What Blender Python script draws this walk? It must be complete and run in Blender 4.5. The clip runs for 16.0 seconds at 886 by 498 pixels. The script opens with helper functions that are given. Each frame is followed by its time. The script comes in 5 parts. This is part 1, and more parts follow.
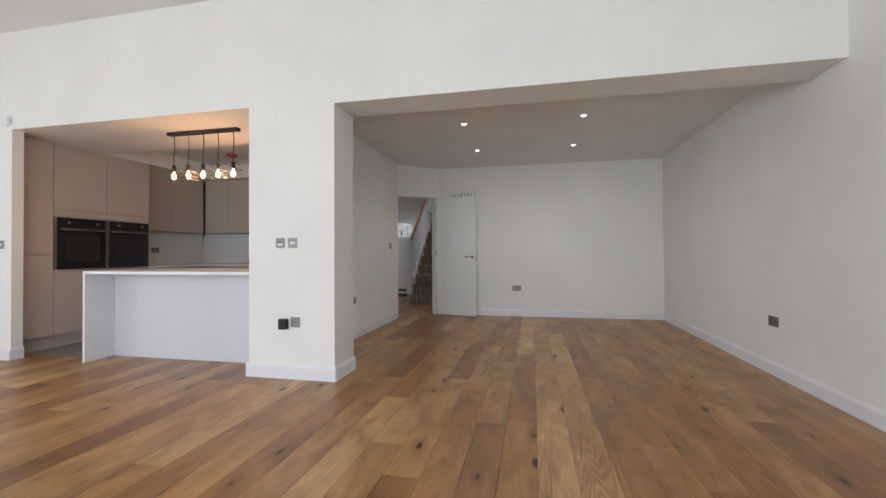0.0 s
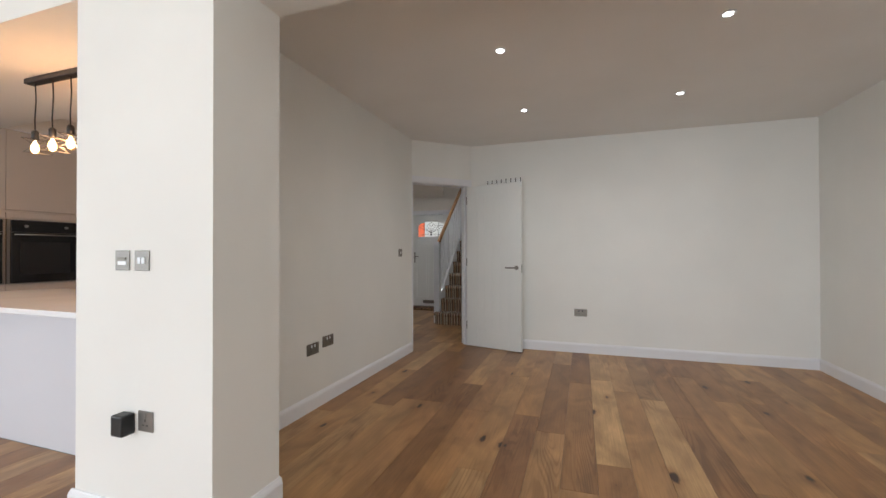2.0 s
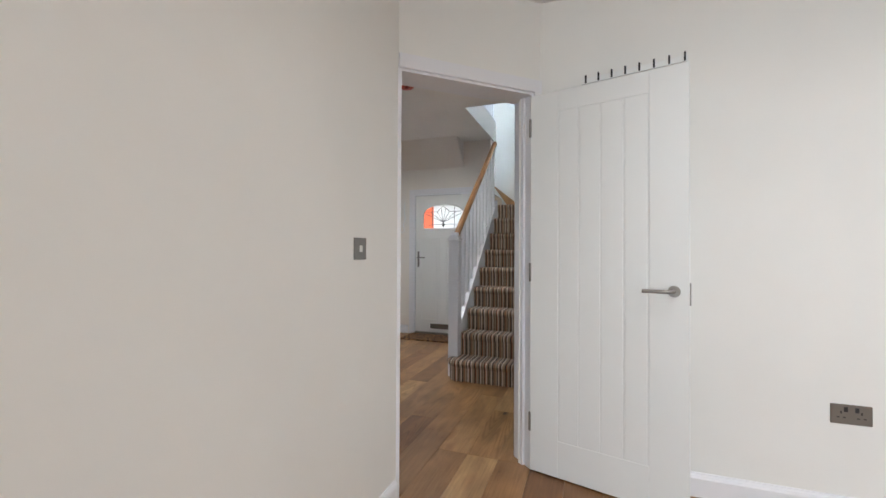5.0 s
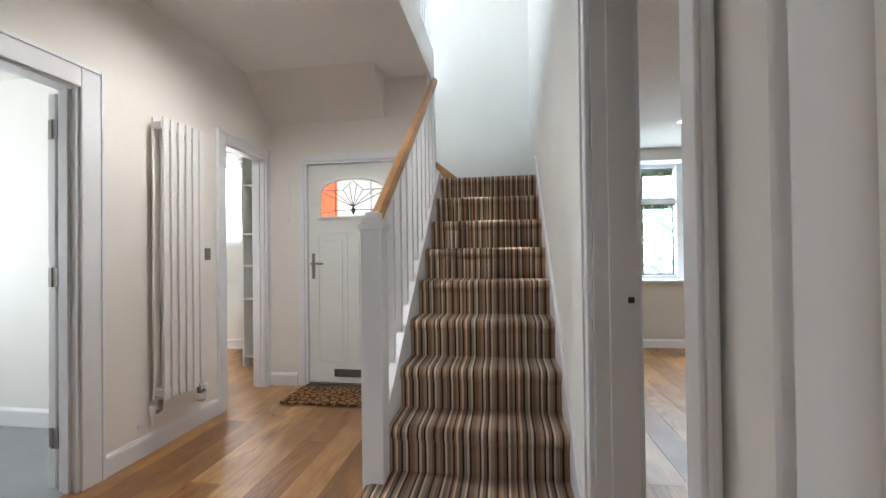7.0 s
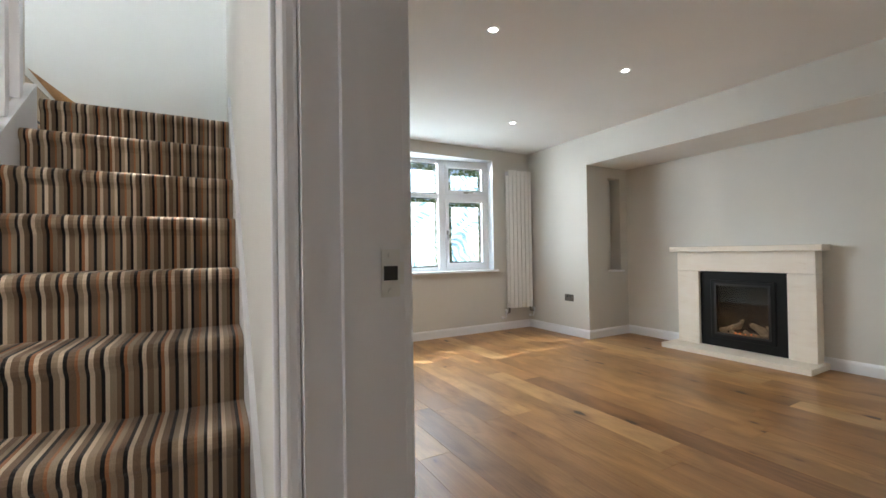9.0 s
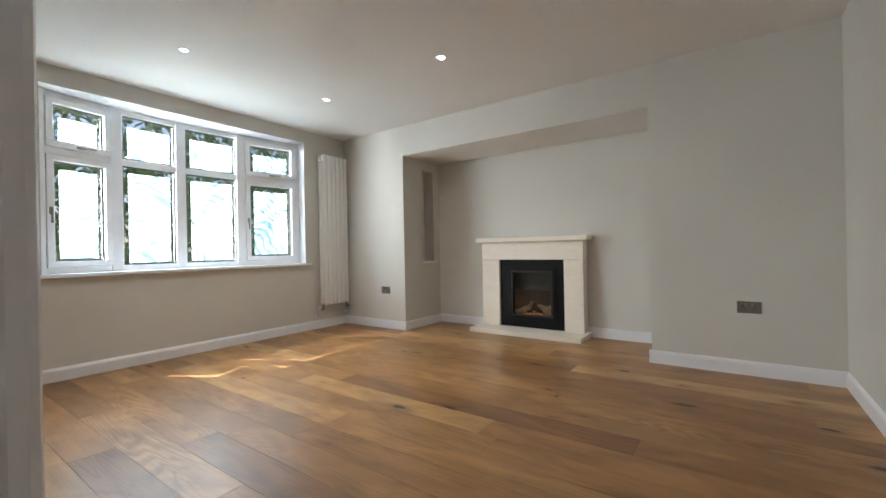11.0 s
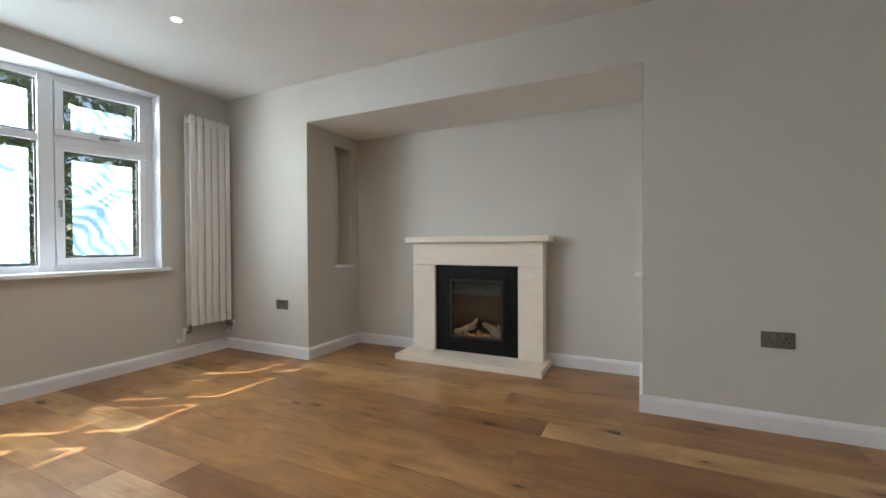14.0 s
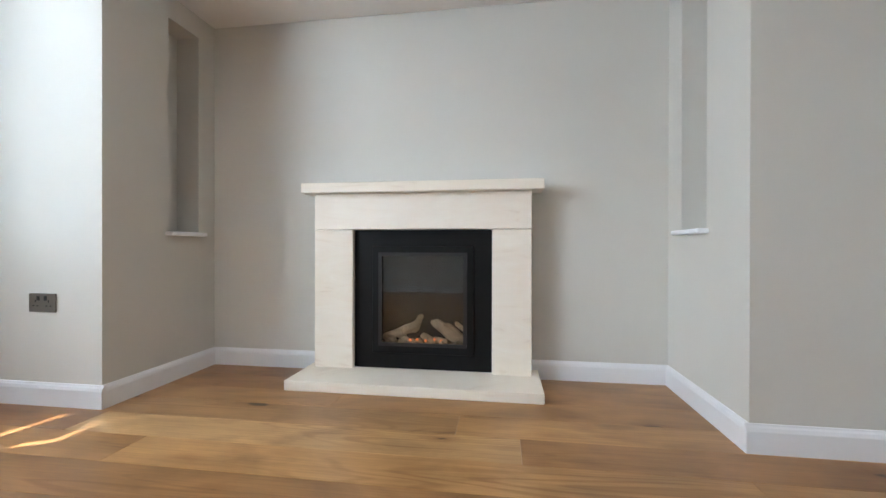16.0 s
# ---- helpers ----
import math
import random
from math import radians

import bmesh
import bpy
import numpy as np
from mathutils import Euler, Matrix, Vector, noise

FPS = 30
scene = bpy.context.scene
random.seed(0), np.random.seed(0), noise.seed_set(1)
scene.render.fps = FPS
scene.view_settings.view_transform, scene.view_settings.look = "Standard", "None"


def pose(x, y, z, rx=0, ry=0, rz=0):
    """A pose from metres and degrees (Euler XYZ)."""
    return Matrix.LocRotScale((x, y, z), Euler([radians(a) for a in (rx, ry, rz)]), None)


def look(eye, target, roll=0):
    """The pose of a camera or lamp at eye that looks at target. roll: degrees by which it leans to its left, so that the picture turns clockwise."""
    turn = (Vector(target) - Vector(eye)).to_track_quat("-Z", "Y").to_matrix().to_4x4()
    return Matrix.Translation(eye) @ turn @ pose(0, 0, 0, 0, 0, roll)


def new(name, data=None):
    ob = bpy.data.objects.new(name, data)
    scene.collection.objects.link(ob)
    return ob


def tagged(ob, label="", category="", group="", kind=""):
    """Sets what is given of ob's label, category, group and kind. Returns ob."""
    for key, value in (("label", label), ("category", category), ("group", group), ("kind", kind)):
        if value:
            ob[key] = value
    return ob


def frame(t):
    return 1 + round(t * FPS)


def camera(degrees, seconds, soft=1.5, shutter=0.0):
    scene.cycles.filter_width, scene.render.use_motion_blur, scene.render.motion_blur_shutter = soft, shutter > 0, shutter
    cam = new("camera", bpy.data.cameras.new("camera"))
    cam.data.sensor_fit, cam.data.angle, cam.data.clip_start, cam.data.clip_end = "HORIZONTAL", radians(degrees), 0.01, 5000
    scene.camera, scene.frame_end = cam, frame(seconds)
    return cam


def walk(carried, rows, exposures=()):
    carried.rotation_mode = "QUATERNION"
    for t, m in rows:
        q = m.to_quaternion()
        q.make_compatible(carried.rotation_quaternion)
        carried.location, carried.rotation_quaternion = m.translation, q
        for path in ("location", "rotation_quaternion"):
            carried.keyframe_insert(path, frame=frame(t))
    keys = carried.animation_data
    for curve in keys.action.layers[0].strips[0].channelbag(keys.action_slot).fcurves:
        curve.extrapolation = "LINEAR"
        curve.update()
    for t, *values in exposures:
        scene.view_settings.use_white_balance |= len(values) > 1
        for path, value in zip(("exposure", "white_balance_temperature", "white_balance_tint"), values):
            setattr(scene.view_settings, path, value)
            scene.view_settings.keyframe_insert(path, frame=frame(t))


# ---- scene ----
cam = camera(94.4, 16.0)
PATH = [
    (0, (0.306, -0.211, 1.077), (-0.115, 1.744, 1.1), -0.3),
    (0.5, (0.348, 0.287, 1.11), (-0.125, 2.23, 1.13), -0.2),
    (1, (0.281, 0.709, 1.218), (-0.246, 2.638, 1.233), -0.2),
    (1.5, (0.182, 1.223, 1.234), (-0.404, 3.135, 1.25), -0.2),
    (2, (0.068, 1.745, 1.212), (-0.572, 3.639, 1.227), -0.1),
    (2.5, (-0.107, 2.233, 1.189), (-0.795, 4.111, 1.211), -0.0),
    (3, (-0.323, 2.713, 1.177), (-1.026, 4.585, 1.204), 0.0),
    (3.5, (-0.489, 3.243, 1.182), (-1.216, 5.105, 1.209), -0.0),
    (3.7, (-0.583, 3.44, 1.187), (-1.303, 5.306, 1.214), 0.2),
    (5.8, (-1.273, 5.441, 1.19), (-1.892, 7.342, 1.2), -0.4),
    (6, (-1.349, 5.676, 1.18), (-1.931, 7.589, 1.187), -0.4),
    (6.5, (-1.523, 6.179, 1.193), (-1.997, 8.122, 1.2), -0.4),
    (7, (-1.706, 6.629, 1.201), (-2.002, 8.607, 1.221), -0.7),
    (7.5, (-1.72, 7.039, 1.198), (-1.773, 9.039, 1.218), -0.9),
    (8, (-1.661, 7.307, 1.183), (-1.395, 9.289, 1.201), -1.0),
    (8.5, (-1.593, 7.451, 1.126), (-0.962, 9.348, 1.147), -1.0),
    (9, (-1.517, 7.488, 1.071), (-0.542, 9.234, 1.091), -0.9),
    (9.5, (-1.43, 7.562, 1.015), (-0.175, 9.12, 1.031), -0.8),
    (10, (-1.368, 7.602, 0.974), (0.053, 9.009, 0.985), -0.6),
    (10.2, (-1.353, 7.611, 0.963), (0.117, 8.966, 0.973), -0.8),
    (12.3, (-1.198, 7.881, 1.019), (0.536, 8.877, 1.009), -0.7),
    (12.5, (-1.142, 7.873, 1.026), (0.589, 8.875, 1.018), -0.6),
    (13, (-0.995, 7.954, 1.035), (0.75, 8.931, 1.017), -0.8),
    (13.5, (-0.644, 8.095, 1.033), (1.121, 9.036, 1.01), -0.6),
    (14, (-0.318, 8.303, 1.026), (1.483, 9.173, 1.003), -0.3),
    (14.5, (0.016, 8.558, 0.989), (1.87, 9.307, 0.961), 0.1),
    (15, (0.348, 8.778, 0.873), (2.257, 9.376, 0.847), 0.3),
    (15.5, (0.636, 8.968, 0.795), (2.584, 9.42, 0.781), 0.1),
    (16, (0.83, 9.176, 0.735), (2.809, 9.466, 0.729), 0.1),
]
walk(cam, [(t, look(eye, to, roll)) for t, eye, to, roll in PATH],
     [(0, 0.0, 5950, 10), (1.5, 0.12, 6100, 10), (2.5, 0.45, 6250, 10), (3.0, 0.75, 6450, 10), (3.5, 1.0, 5700, 10), (6.0, 0.95, 6050, 10), (6.5, 1.05, 6050, 10), (7.0, 1.3, 6250, 10), (7.5, 1.1, 6300, 10),
      (8.0, 1.15, 6300, 10), (9.0, 1.35, 6500, 10), (10.0, 1.4, 6600, 10), (12.5, 1.05, 6550, 10), (14.5, 1.2, 6350, 10), (16.0, 1.75, 6000, 10)])

# ---- world, sun, daylight at the openings ----
world = bpy.data.worlds.new("sky")
scene.world = world
world.use_nodes = True
wn = world.node_tree
sky = wn.nodes.new("ShaderNodeTexSky")
sky.sky_type = "NISHITA"
sky.sun_disc = False
SUN_WAY = Vector((0.6, -1.0, -1.49)).normalized()
sky.sun_elevation = math.asin(-SUN_WAY.z)
sky.sun_rotation = math.atan2(-SUN_WAY.x, -SUN_WAY.y)
wn.nodes["Background"].inputs["Strength"].default_value = 0.06
wn.links.new(sky.outputs[0], wn.nodes["Background"].inputs["Color"])
sun = new("sun", bpy.data.lights.new("sun", "SUN"))
sun.data.energy, sun.data.angle, sun.data.color = 5.0, radians(0.5), (1.0, 0.95, 0.88)
sun.matrix_world = look((0, 30, 30), Vector((0, 30, 30)) + SUN_WAY)


def daylight(name, eye, target, w, h, watts, color=(0.86, 0.93, 1.0)):
    """Skylight that comes in at an opening, in two places an added, unseen one."""
    ob = new(name, bpy.data.lights.new(name, "AREA"))
    ob.data.shape, ob.data.size, ob.data.size_y = "RECTANGLE", w, h
    ob.data.energy, ob.data.color = watts, color
    ob.matrix_world = look(eye, target)
    return ob


daylight("skylight_garden", (-1.2, -3.3, 1.3), (-1.2, 0, 1.3), 6.6, 2.3, 205, (0.93, 0.97, 1.0))
# added fill from the left, brightens the right wall of the dining room
daylight("fill_garden_side", (-7.1, -0.8, 1.4), (0, 1.2, 1.3), 3.2, 2.0, 70, (0.93, 0.97, 1.0))
daylight("skylight_bay_high", (0.65, 13.9, 3.7), (0.65, 11.3, 0.6), 3.4, 2.2, 420, (0.9, 0.95, 1.0))
daylight("skylight_bay", (-1.7, 14.4, 2.0), (3.1, 9.7, 1.2), 2.4, 2.2, 540, (0.93, 0.97, 1.0))
daylight("skylight_landing", (-2.72, 11.3, 3.75), (-2.2, 9, 2.6), 0.4, 0.6, 6, (0.8, 0.9, 1.0))
# added fill that brightens the stairwell walls from the left
daylight("fill_landing_side", (-4.6, 9.6, 4.2), (-2.0, 9.9, 3.0), 1.6, 1.0, 66, (0.8, 0.9, 1.0))
daylight("skylight_study", (-6.45, 7.8, 1.5), (-4, 7.8, 1.2), 1.6, 1.2, 26, (0.95, 0.98, 1.0))
daylight("skylight_store", (-5.5, 11.75, 1.9), (-4.9, 10, 1.0), 0.9, 1.1, 40, (0.97, 0.98, 1.0))
daylight("skylight_porch", (-3.07, 10.95, 1.8), (-3.07, 10, 1.5), 0.9, 0.7, 8, (1.0, 0.97, 0.94))


def downlighter(x, y, z, watts):
    """The beam of a lit ceiling downlight."""
    ob = new("downlight_beam", bpy.data.lights.new("downlight_beam", "SPOT"))
    ob.data.energy, ob.data.color, ob.data.spot_size, ob.data.spot_blend = watts, (1.0, 0.97, 0.92), radians(165), 1.0
    ob.data.shadow_soft_size = 0.03
    ob.location = (x, y, z - 0.02)


for spot in ((0.03, 9.565, 2.475, 9), (1.295, 9.565, 2.475, 9), (0.04, 10.985, 2.475, 9), (1.322, 10.98, 2.475, 9), (-3.07, 8.715, 2.77, 36),
             (-0.455, 4.525, 2.595, 15), (0.88, 4.52, 2.595, 15), (-0.455, 5.775, 2.595, 15), (0.89, 5.78, 2.595, 15)):
    downlighter(*spot)

# ---- materials ----


def material(name, rough=0.5, metal=0.0):
    m = bpy.data.materials.new(name)
    m.use_nodes = True
    b = m.node_tree.nodes["Principled BSDF"]
    b.inputs["Roughness"].default_value, b.inputs["Metallic"].default_value = rough, metal
    return m, m.node_tree, b


def node(nt, kind, **values):
    n = nt.nodes.new(kind)
    for key, v in values.items():
        n.inputs[key.replace("_", " ")].default_value = v
    return n


def place(nt, scale=(1, 1, 1)):
    g = nt.nodes.new("ShaderNodeNewGeometry")
    mp = nt.nodes.new("ShaderNodeMapping")
    mp.inputs["Scale"].default_value = scale
    nt.links.new(g.outputs["Position"], mp.inputs["Vector"])
    return mp.outputs[0]


def ramp(nt, fac, stops, constant=False):
    r = nt.nodes.new("ShaderNodeValToRGB")
    r.color_ramp.interpolation = "CONSTANT" if constant else "LINEAR"
    while len(r.color_ramp.elements) < len(stops):
        r.color_ramp.elements.new(0.5)
    for e, (p, c) in zip(r.color_ramp.elements, stops):
        e.position, e.color = p, (*c, 1)
    nt.links.new(fac, r.inputs[0])
    return r.outputs[0]


def painted(name, color, rough=0.6, vary=0.03, bump=0.05, grain=90, metal=0.0, coarse=1.3):
    """Paint, plaster, plastic or metal with slight unevenness at two scales."""
    m, nt, b = material(name, rough, metal)
    n1 = node(nt, "ShaderNodeTexNoise", Scale=coarse, Detail=4.0)
    n2 = node(nt, "ShaderNodeTexNoise", Scale=float(grain), Detail=3.0)
    p = place(nt)
    nt.links.new(p, n1.inputs["Vector"])
    nt.links.new(p, n2.inputs["Vector"])
    lo, hi = [c * (1 - vary) for c in color], [min(1, c * (1 + vary)) for c in color]
    nt.links.new(ramp(nt, n1.outputs[0], [(0.3, lo), (0.7, hi)]), b.inputs["Base Color"])
    bp = node(nt, "ShaderNodeBump", Strength=bump, Distance=0.002)
    nt.links.new(n2.outputs[0], bp.inputs["Height"])
    nt.links.new(bp.outputs[0], b.inputs["Normal"])
    r = node(nt, "ShaderNodeMapRange", To_Min=max(0.0, rough - 0.06), To_Max=min(1.0, rough + 0.06))
    nt.links.new(n1.outputs[0], r.inputs["Value"])
    nt.links.new(r.outputs[0], b.inputs["Roughness"])
    return m


def oak(name, tones, rough=0.31, axis_scale=(1, 1, 1), knots=True):
    """Oiled oak: tone by board, streaked grain, cathedral figure, knots."""
    m, nt, b = material(name, rough)
    info = nt.nodes.new("ShaderNodeObjectInfo")
    g = nt.nodes.new("ShaderNodeNewGeometry")
    off = nt.nodes.new("ShaderNodeVectorMath")
    off.operation = "MULTIPLY_ADD"
    nt.links.new(info.outputs["Random"], off.inputs[0])
    off.inputs[1].default_value = (37.0, 91.0, 13.0)
    nt.links.new(g.outputs["Position"], off.inputs[2])

    def mapped(s):
        mp = nt.nodes.new("ShaderNodeMapping")
        mp.inputs["Scale"].default_value = [a * c for a, c in zip(s, axis_scale)]
        nt.links.new(off.outputs[0], mp.inputs["Vector"])
        return mp.outputs[0]

    fine = node(nt, "ShaderNodeTexNoise", Scale=1.0, Detail=6.0, Roughness=0.65)
    nt.links.new(mapped((120, 3.0, 120)), fine.inputs["Vector"])
    broad = node(nt, "ShaderNodeTexNoise", Scale=1.0, Detail=4.0, Distortion=0.8)
    nt.links.new(mapped((6, 2.2, 6)), broad.inputs["Vector"])
    field = node(nt, "ShaderNodeTexNoise", Scale=1.0, Detail=1.5, Roughness=0.4, Distortion=0.25)
    nt.links.new(mapped((7.0, 0.55, 7.0)), field.inputs["Vector"])
    wave = nt.nodes.new("ShaderNodeMath")
    wave.operation = "MULTIPLY"
    nt.links.new(field.outputs[0], wave.inputs[0])
    wave.inputs[1].default_value = 150.0
    fig = nt.nodes.new("ShaderNodeMath")
    fig.operation = "SINE"
    nt.links.new(wave.outputs[0], fig.inputs[0])
    fade = node(nt, "ShaderNodeTexNoise", Scale=1.0, Detail=2.0)
    nt.links.new(mapped((3.1, 0.6, 3.1)), fade.inputs["Vector"])
    veil = node(nt, "ShaderNodeMapRange", From_Min=0.5, From_Max=0.72, To_Min=1.7, To_Max=0.2)
    nt.links.new(fade.outputs[0], veil.inputs["Value"])
    rings = nt.nodes.new("ShaderNodeMath")
    rings.operation = "ADD"
    nt.links.new(fig.outputs[0], rings.inputs[0])
    nt.links.new(veil.outputs[0], rings.inputs[1])
    base = ramp(nt, info.outputs["Random"], [(i / (len(tones) - 1), c) for i, c in enumerate(tones)])

    def times(color, fac, lo, hi, how="MULTIPLY"):
        mx = nt.nodes.new("ShaderNodeMix")
        mx.data_type, mx.blend_type = "RGBA", how
        mx.inputs["Factor"].default_value = 1.0
        nt.links.new(color, mx.inputs[6])
        nt.links.new(ramp(nt, fac, [(lo[0], lo[1]), (hi[0], hi[1])]), mx.inputs[7])
        return mx.outputs[2]

    c = times(base, broad.outputs[0], (0.28, (0.7, 0.66, 0.6)), (0.72, (1.32, 1.32, 1.3)))
    c = times(c, fine.outputs[0], (0.3, (0.8, 0.76, 0.7)), (0.62, (1.06, 1.06, 1.06)))
    c = times(c, rings.outputs[0], (-0.0, (0.8, 0.74, 0.66)), (0.8, (1.03, 1.03, 1.03)))
    if knots:
        vor = node(nt, "ShaderNodeTexVoronoi", Scale=1.0)
        warp = node(nt, "ShaderNodeTexNoise", Scale=1.0, Detail=2.0)
        nt.links.new(mapped((30, 14, 30)), warp.inputs["Vector"])
        bend = nt.nodes.new("ShaderNodeVectorMath")
        bend.operation = "MULTIPLY_ADD"
        nt.links.new(warp.outputs["Color"], bend.inputs[0])
        bend.inputs[1].default_value = (0.16, 0.16, 0.16)
        nt.links.new(mapped((7.5, 3.0, 7.5)), bend.inputs[2])
        nt.links.new(bend.outputs[0], vor.inputs["Vector"])
        pick = nt.nodes.new("ShaderNodeSeparateColor")
        nt.links.new(vor.outputs["Color"], pick.inputs[0])
        size = node(nt, "ShaderNodeMapRange", From_Min=0.5, From_Max=1.0, To_Min=-0.03, To_Max=0.14)
        nt.links.new(pick.outputs[0], size.inputs["Value"])
        gap = nt.nodes.new("ShaderNodeMath")
        gap.operation = "SUBTRACT"
        nt.links.new(vor.outputs["Distance"], gap.inputs[0])
        nt.links.new(size.outputs[0], gap.inputs[1])
        c = times(c, gap.outputs[0], (0.0, (0.72, 0.62, 0.52)), (0.3, (1, 1, 1)))
        c = times(c, gap.outputs[0], (0.0, (0.12, 0.06, 0.03)), (0.07, (1, 1, 1)))
    nt.links.new(c, b.inputs["Base Color"])
    rr = node(nt, "ShaderNodeMapRange", To_Min=rough - 0.08, To_Max=rough + 0.1)
    nt.links.new(fine.outputs[0], rr.inputs["Value"])
    nt.links.new(rr.outputs[0], b.inputs["Roughness"])
    bp = node(nt, "ShaderNodeBump", Strength=0.12, Distance=0.001)
    nt.links.new(fine.outputs[0], bp.inputs["Height"])
    nt.links.new(bp.outputs[0], b.inputs["Normal"])
    return m


def carpet_stripes():
    m, nt, b = material("striped_carpet", 0.95)
    g = nt.nodes.new("ShaderNodeNewGeometry")
    sep = nt.nodes.new("ShaderNodeSeparateXYZ")
    nt.links.new(g.outputs["Position"], sep.inputs[0])
    turns = nt.nodes.new("ShaderNodeMath")
    turns.operation = "DIVIDE"
    nt.links.new(sep.outputs[0], turns.inputs[0])
    turns.inputs[1].default_value = 0.285
    part = nt.nodes.new("ShaderNodeMath")
    part.operation = "FRACT"
    nt.links.new(turns.outputs[0], part.inputs[0])
    d, c, t, r, g_ = (0.01, 0.007, 0.006), (0.7, 0.57, 0.42), (0.23, 0.145, 0.088), (0.4, 0.17, 0.075), (0.38, 0.285, 0.19)
    order = [d, c, t, g_, d, r, c, t, d, g_, c, d, t, r, g_, d, c, t, d, c, g_, t, d, r, g_, t]
    widths = [5, 6, 9, 6, 5, 5, 6, 9, 5, 8, 6, 5, 9, 4, 8, 5, 6, 8, 5, 6, 9, 6, 5, 5, 7, 8]
    at = [sum(widths[:i]) / sum(widths) for i in range(len(widths))]
    col = ramp(nt, part.outputs[0], list(zip(at, order)), True)
    tuft = node(nt, "ShaderNodeTexNoise", Scale=420.0, Detail=2.0)
    nt.links.new(g.outputs["Position"], tuft.inputs["Vector"])
    mx = nt.nodes.new("ShaderNodeMix")
    mx.data_type, mx.blend_type = "RGBA", "MULTIPLY"
    mx.inputs["Factor"].default_value = 1.0
    nt.links.new(col, mx.inputs[6])
    nt.links.new(ramp(nt, tuft.outputs[0], [(0.3, (0.75, 0.75, 0.75)), (0.7, (1.15, 1.15, 1.15))]), mx.inputs[7])
    nt.links.new(mx.outputs[2], b.inputs["Base Color"])
    bp = node(nt, "ShaderNodeBump", Strength=0.6, Distance=0.004)
    nt.links.new(tuft.outputs[0], bp.inputs["Height"])
    nt.links.new(bp.outputs[0], b.inputs["Normal"])
    b.inputs["Sheen Weight"].default_value = 0.15
    return m


def mat_fibre():
    m, nt, b = material("patterned_coir", 0.95)
    v = node(nt, "ShaderNodeTexVoronoi", Scale=19.0)
    v.feature = "DISTANCE_TO_EDGE"
    nt.links.new(place(nt), v.inputs["Vector"])
    n = node(nt, "ShaderNodeTexNoise", Scale=300.0)
    nt.links.new(place(nt), n.inputs["Vector"])
    nt.links.new(ramp(nt, v.outputs["Distance"], [(0.09, (0.02, 0.012, 0.008)), (0.13, (0.34, 0.18, 0.075))]), b.inputs["Base Color"])
    bp = node(nt, "ShaderNodeBump", Strength=0.7, Distance=0.004)
    nt.links.new(n.outputs[0], bp.inputs["Height"])
    nt.links.new(bp.outputs[0], b.inputs["Normal"])
    return m


def limestone():
    m, nt, b = material("cream_limestone", 0.55)
    n = node(nt, "ShaderNodeTexNoise", Scale=3.0, Detail=8.0, Roughness=0.6, Distortion=1.5)
    nt.links.new(place(nt, (1, 0.8, 3.5)), n.inputs["Vector"])
    f = node(nt, "ShaderNodeTexNoise", Scale=160.0)
    nt.links.new(place(nt), f.inputs["Vector"])
    nt.links.new(ramp(nt, n.outputs[0], [(0.28, (0.77, 0.67, 0.56)), (0.4, (0.85, 0.765, 0.655)), (0.7, (0.88, 0.81, 0.71))]), b.inputs["Base Color"])
    bp = node(nt, "ShaderNodeBump", Strength=0.08, Distance=0.001)
    nt.links.new(f.outputs[0], bp.inputs["Height"])
    nt.links.new(bp.outputs[0], b.inputs["Normal"])
    return m


def glowing(name, color, strength):
    m = bpy.data.materials.new(name)
    m.use_nodes = True
    b = m.node_tree.nodes["Principled BSDF"]
    b.inputs["Base Color"].default_value = (*color, 1)
    b.inputs["Emission Color"].default_value = (*color, 1)
    b.inputs["Emission Strength"].default_value = strength
    return m


def glass(name, tint=(1, 1, 1), gloss=0.08):
    """Thin pane: clear, with a weak mirror reflection."""
    m = bpy.data.materials.new(name)
    m.use_nodes = True
    nt = m.node_tree
    t = nt.nodes.new("ShaderNodeBsdfTransparent")
    t.inputs[0].default_value = (*tint, 1)
    gl = nt.nodes.new("ShaderNodeBsdfGlossy")
    gl.inputs["Roughness"].default_value = 0.02
    mx = nt.nodes.new("ShaderNodeMixShader")
    mx.inputs[0].default_value = gloss
    nt.links.new(t.outputs[0], mx.inputs[1])
    nt.links.new(gl.outputs[0], mx.inputs[2])
    nt.links.new(mx.outputs[0], nt.nodes["Material Output"].inputs[0])
    return m


def milky(name, color=(0.9, 0.95, 1.0), cover=0.5):
    """Obscure glass that lets light through scattered."""
    m = bpy.data.materials.new(name)
    m.use_nodes = True
    nt = m.node_tree
    t = nt.nodes.new("ShaderNodeBsdfTransparent")
    t.inputs[0].default_value = (0.92, 0.96, 1.0, 1)
    body = scatter(nt, color)
    mx = nt.nodes.new("ShaderNodeMixShader")
    mx.inputs[0].default_value = cover
    nt.links.new(t.outputs[0], mx.inputs[1])
    nt.links.new(body, mx.inputs[2])
    nt.links.new(mx.outputs[0], nt.nodes["Material Output"].inputs[0])
    return m


def scatter(nt, color, share=0.3):
    """Part translucent, part diffuse."""
    d = nt.nodes.new("ShaderNodeBsdfTranslucent")
    w = nt.nodes.new("ShaderNodeBsdfDiffuse")
    for n in (d, w):
        if isinstance(color, tuple):
            n.inputs[0].default_value = (*color, 1)
        else:
            nt.links.new(color, n.inputs[0])
    body = nt.nodes.new("ShaderNodeMixShader")
    body.inputs[0].default_value = share
    nt.links.new(d.outputs[0], body.inputs[1])
    nt.links.new(w.outputs[0], body.inputs[2])
    return body.outputs[0]


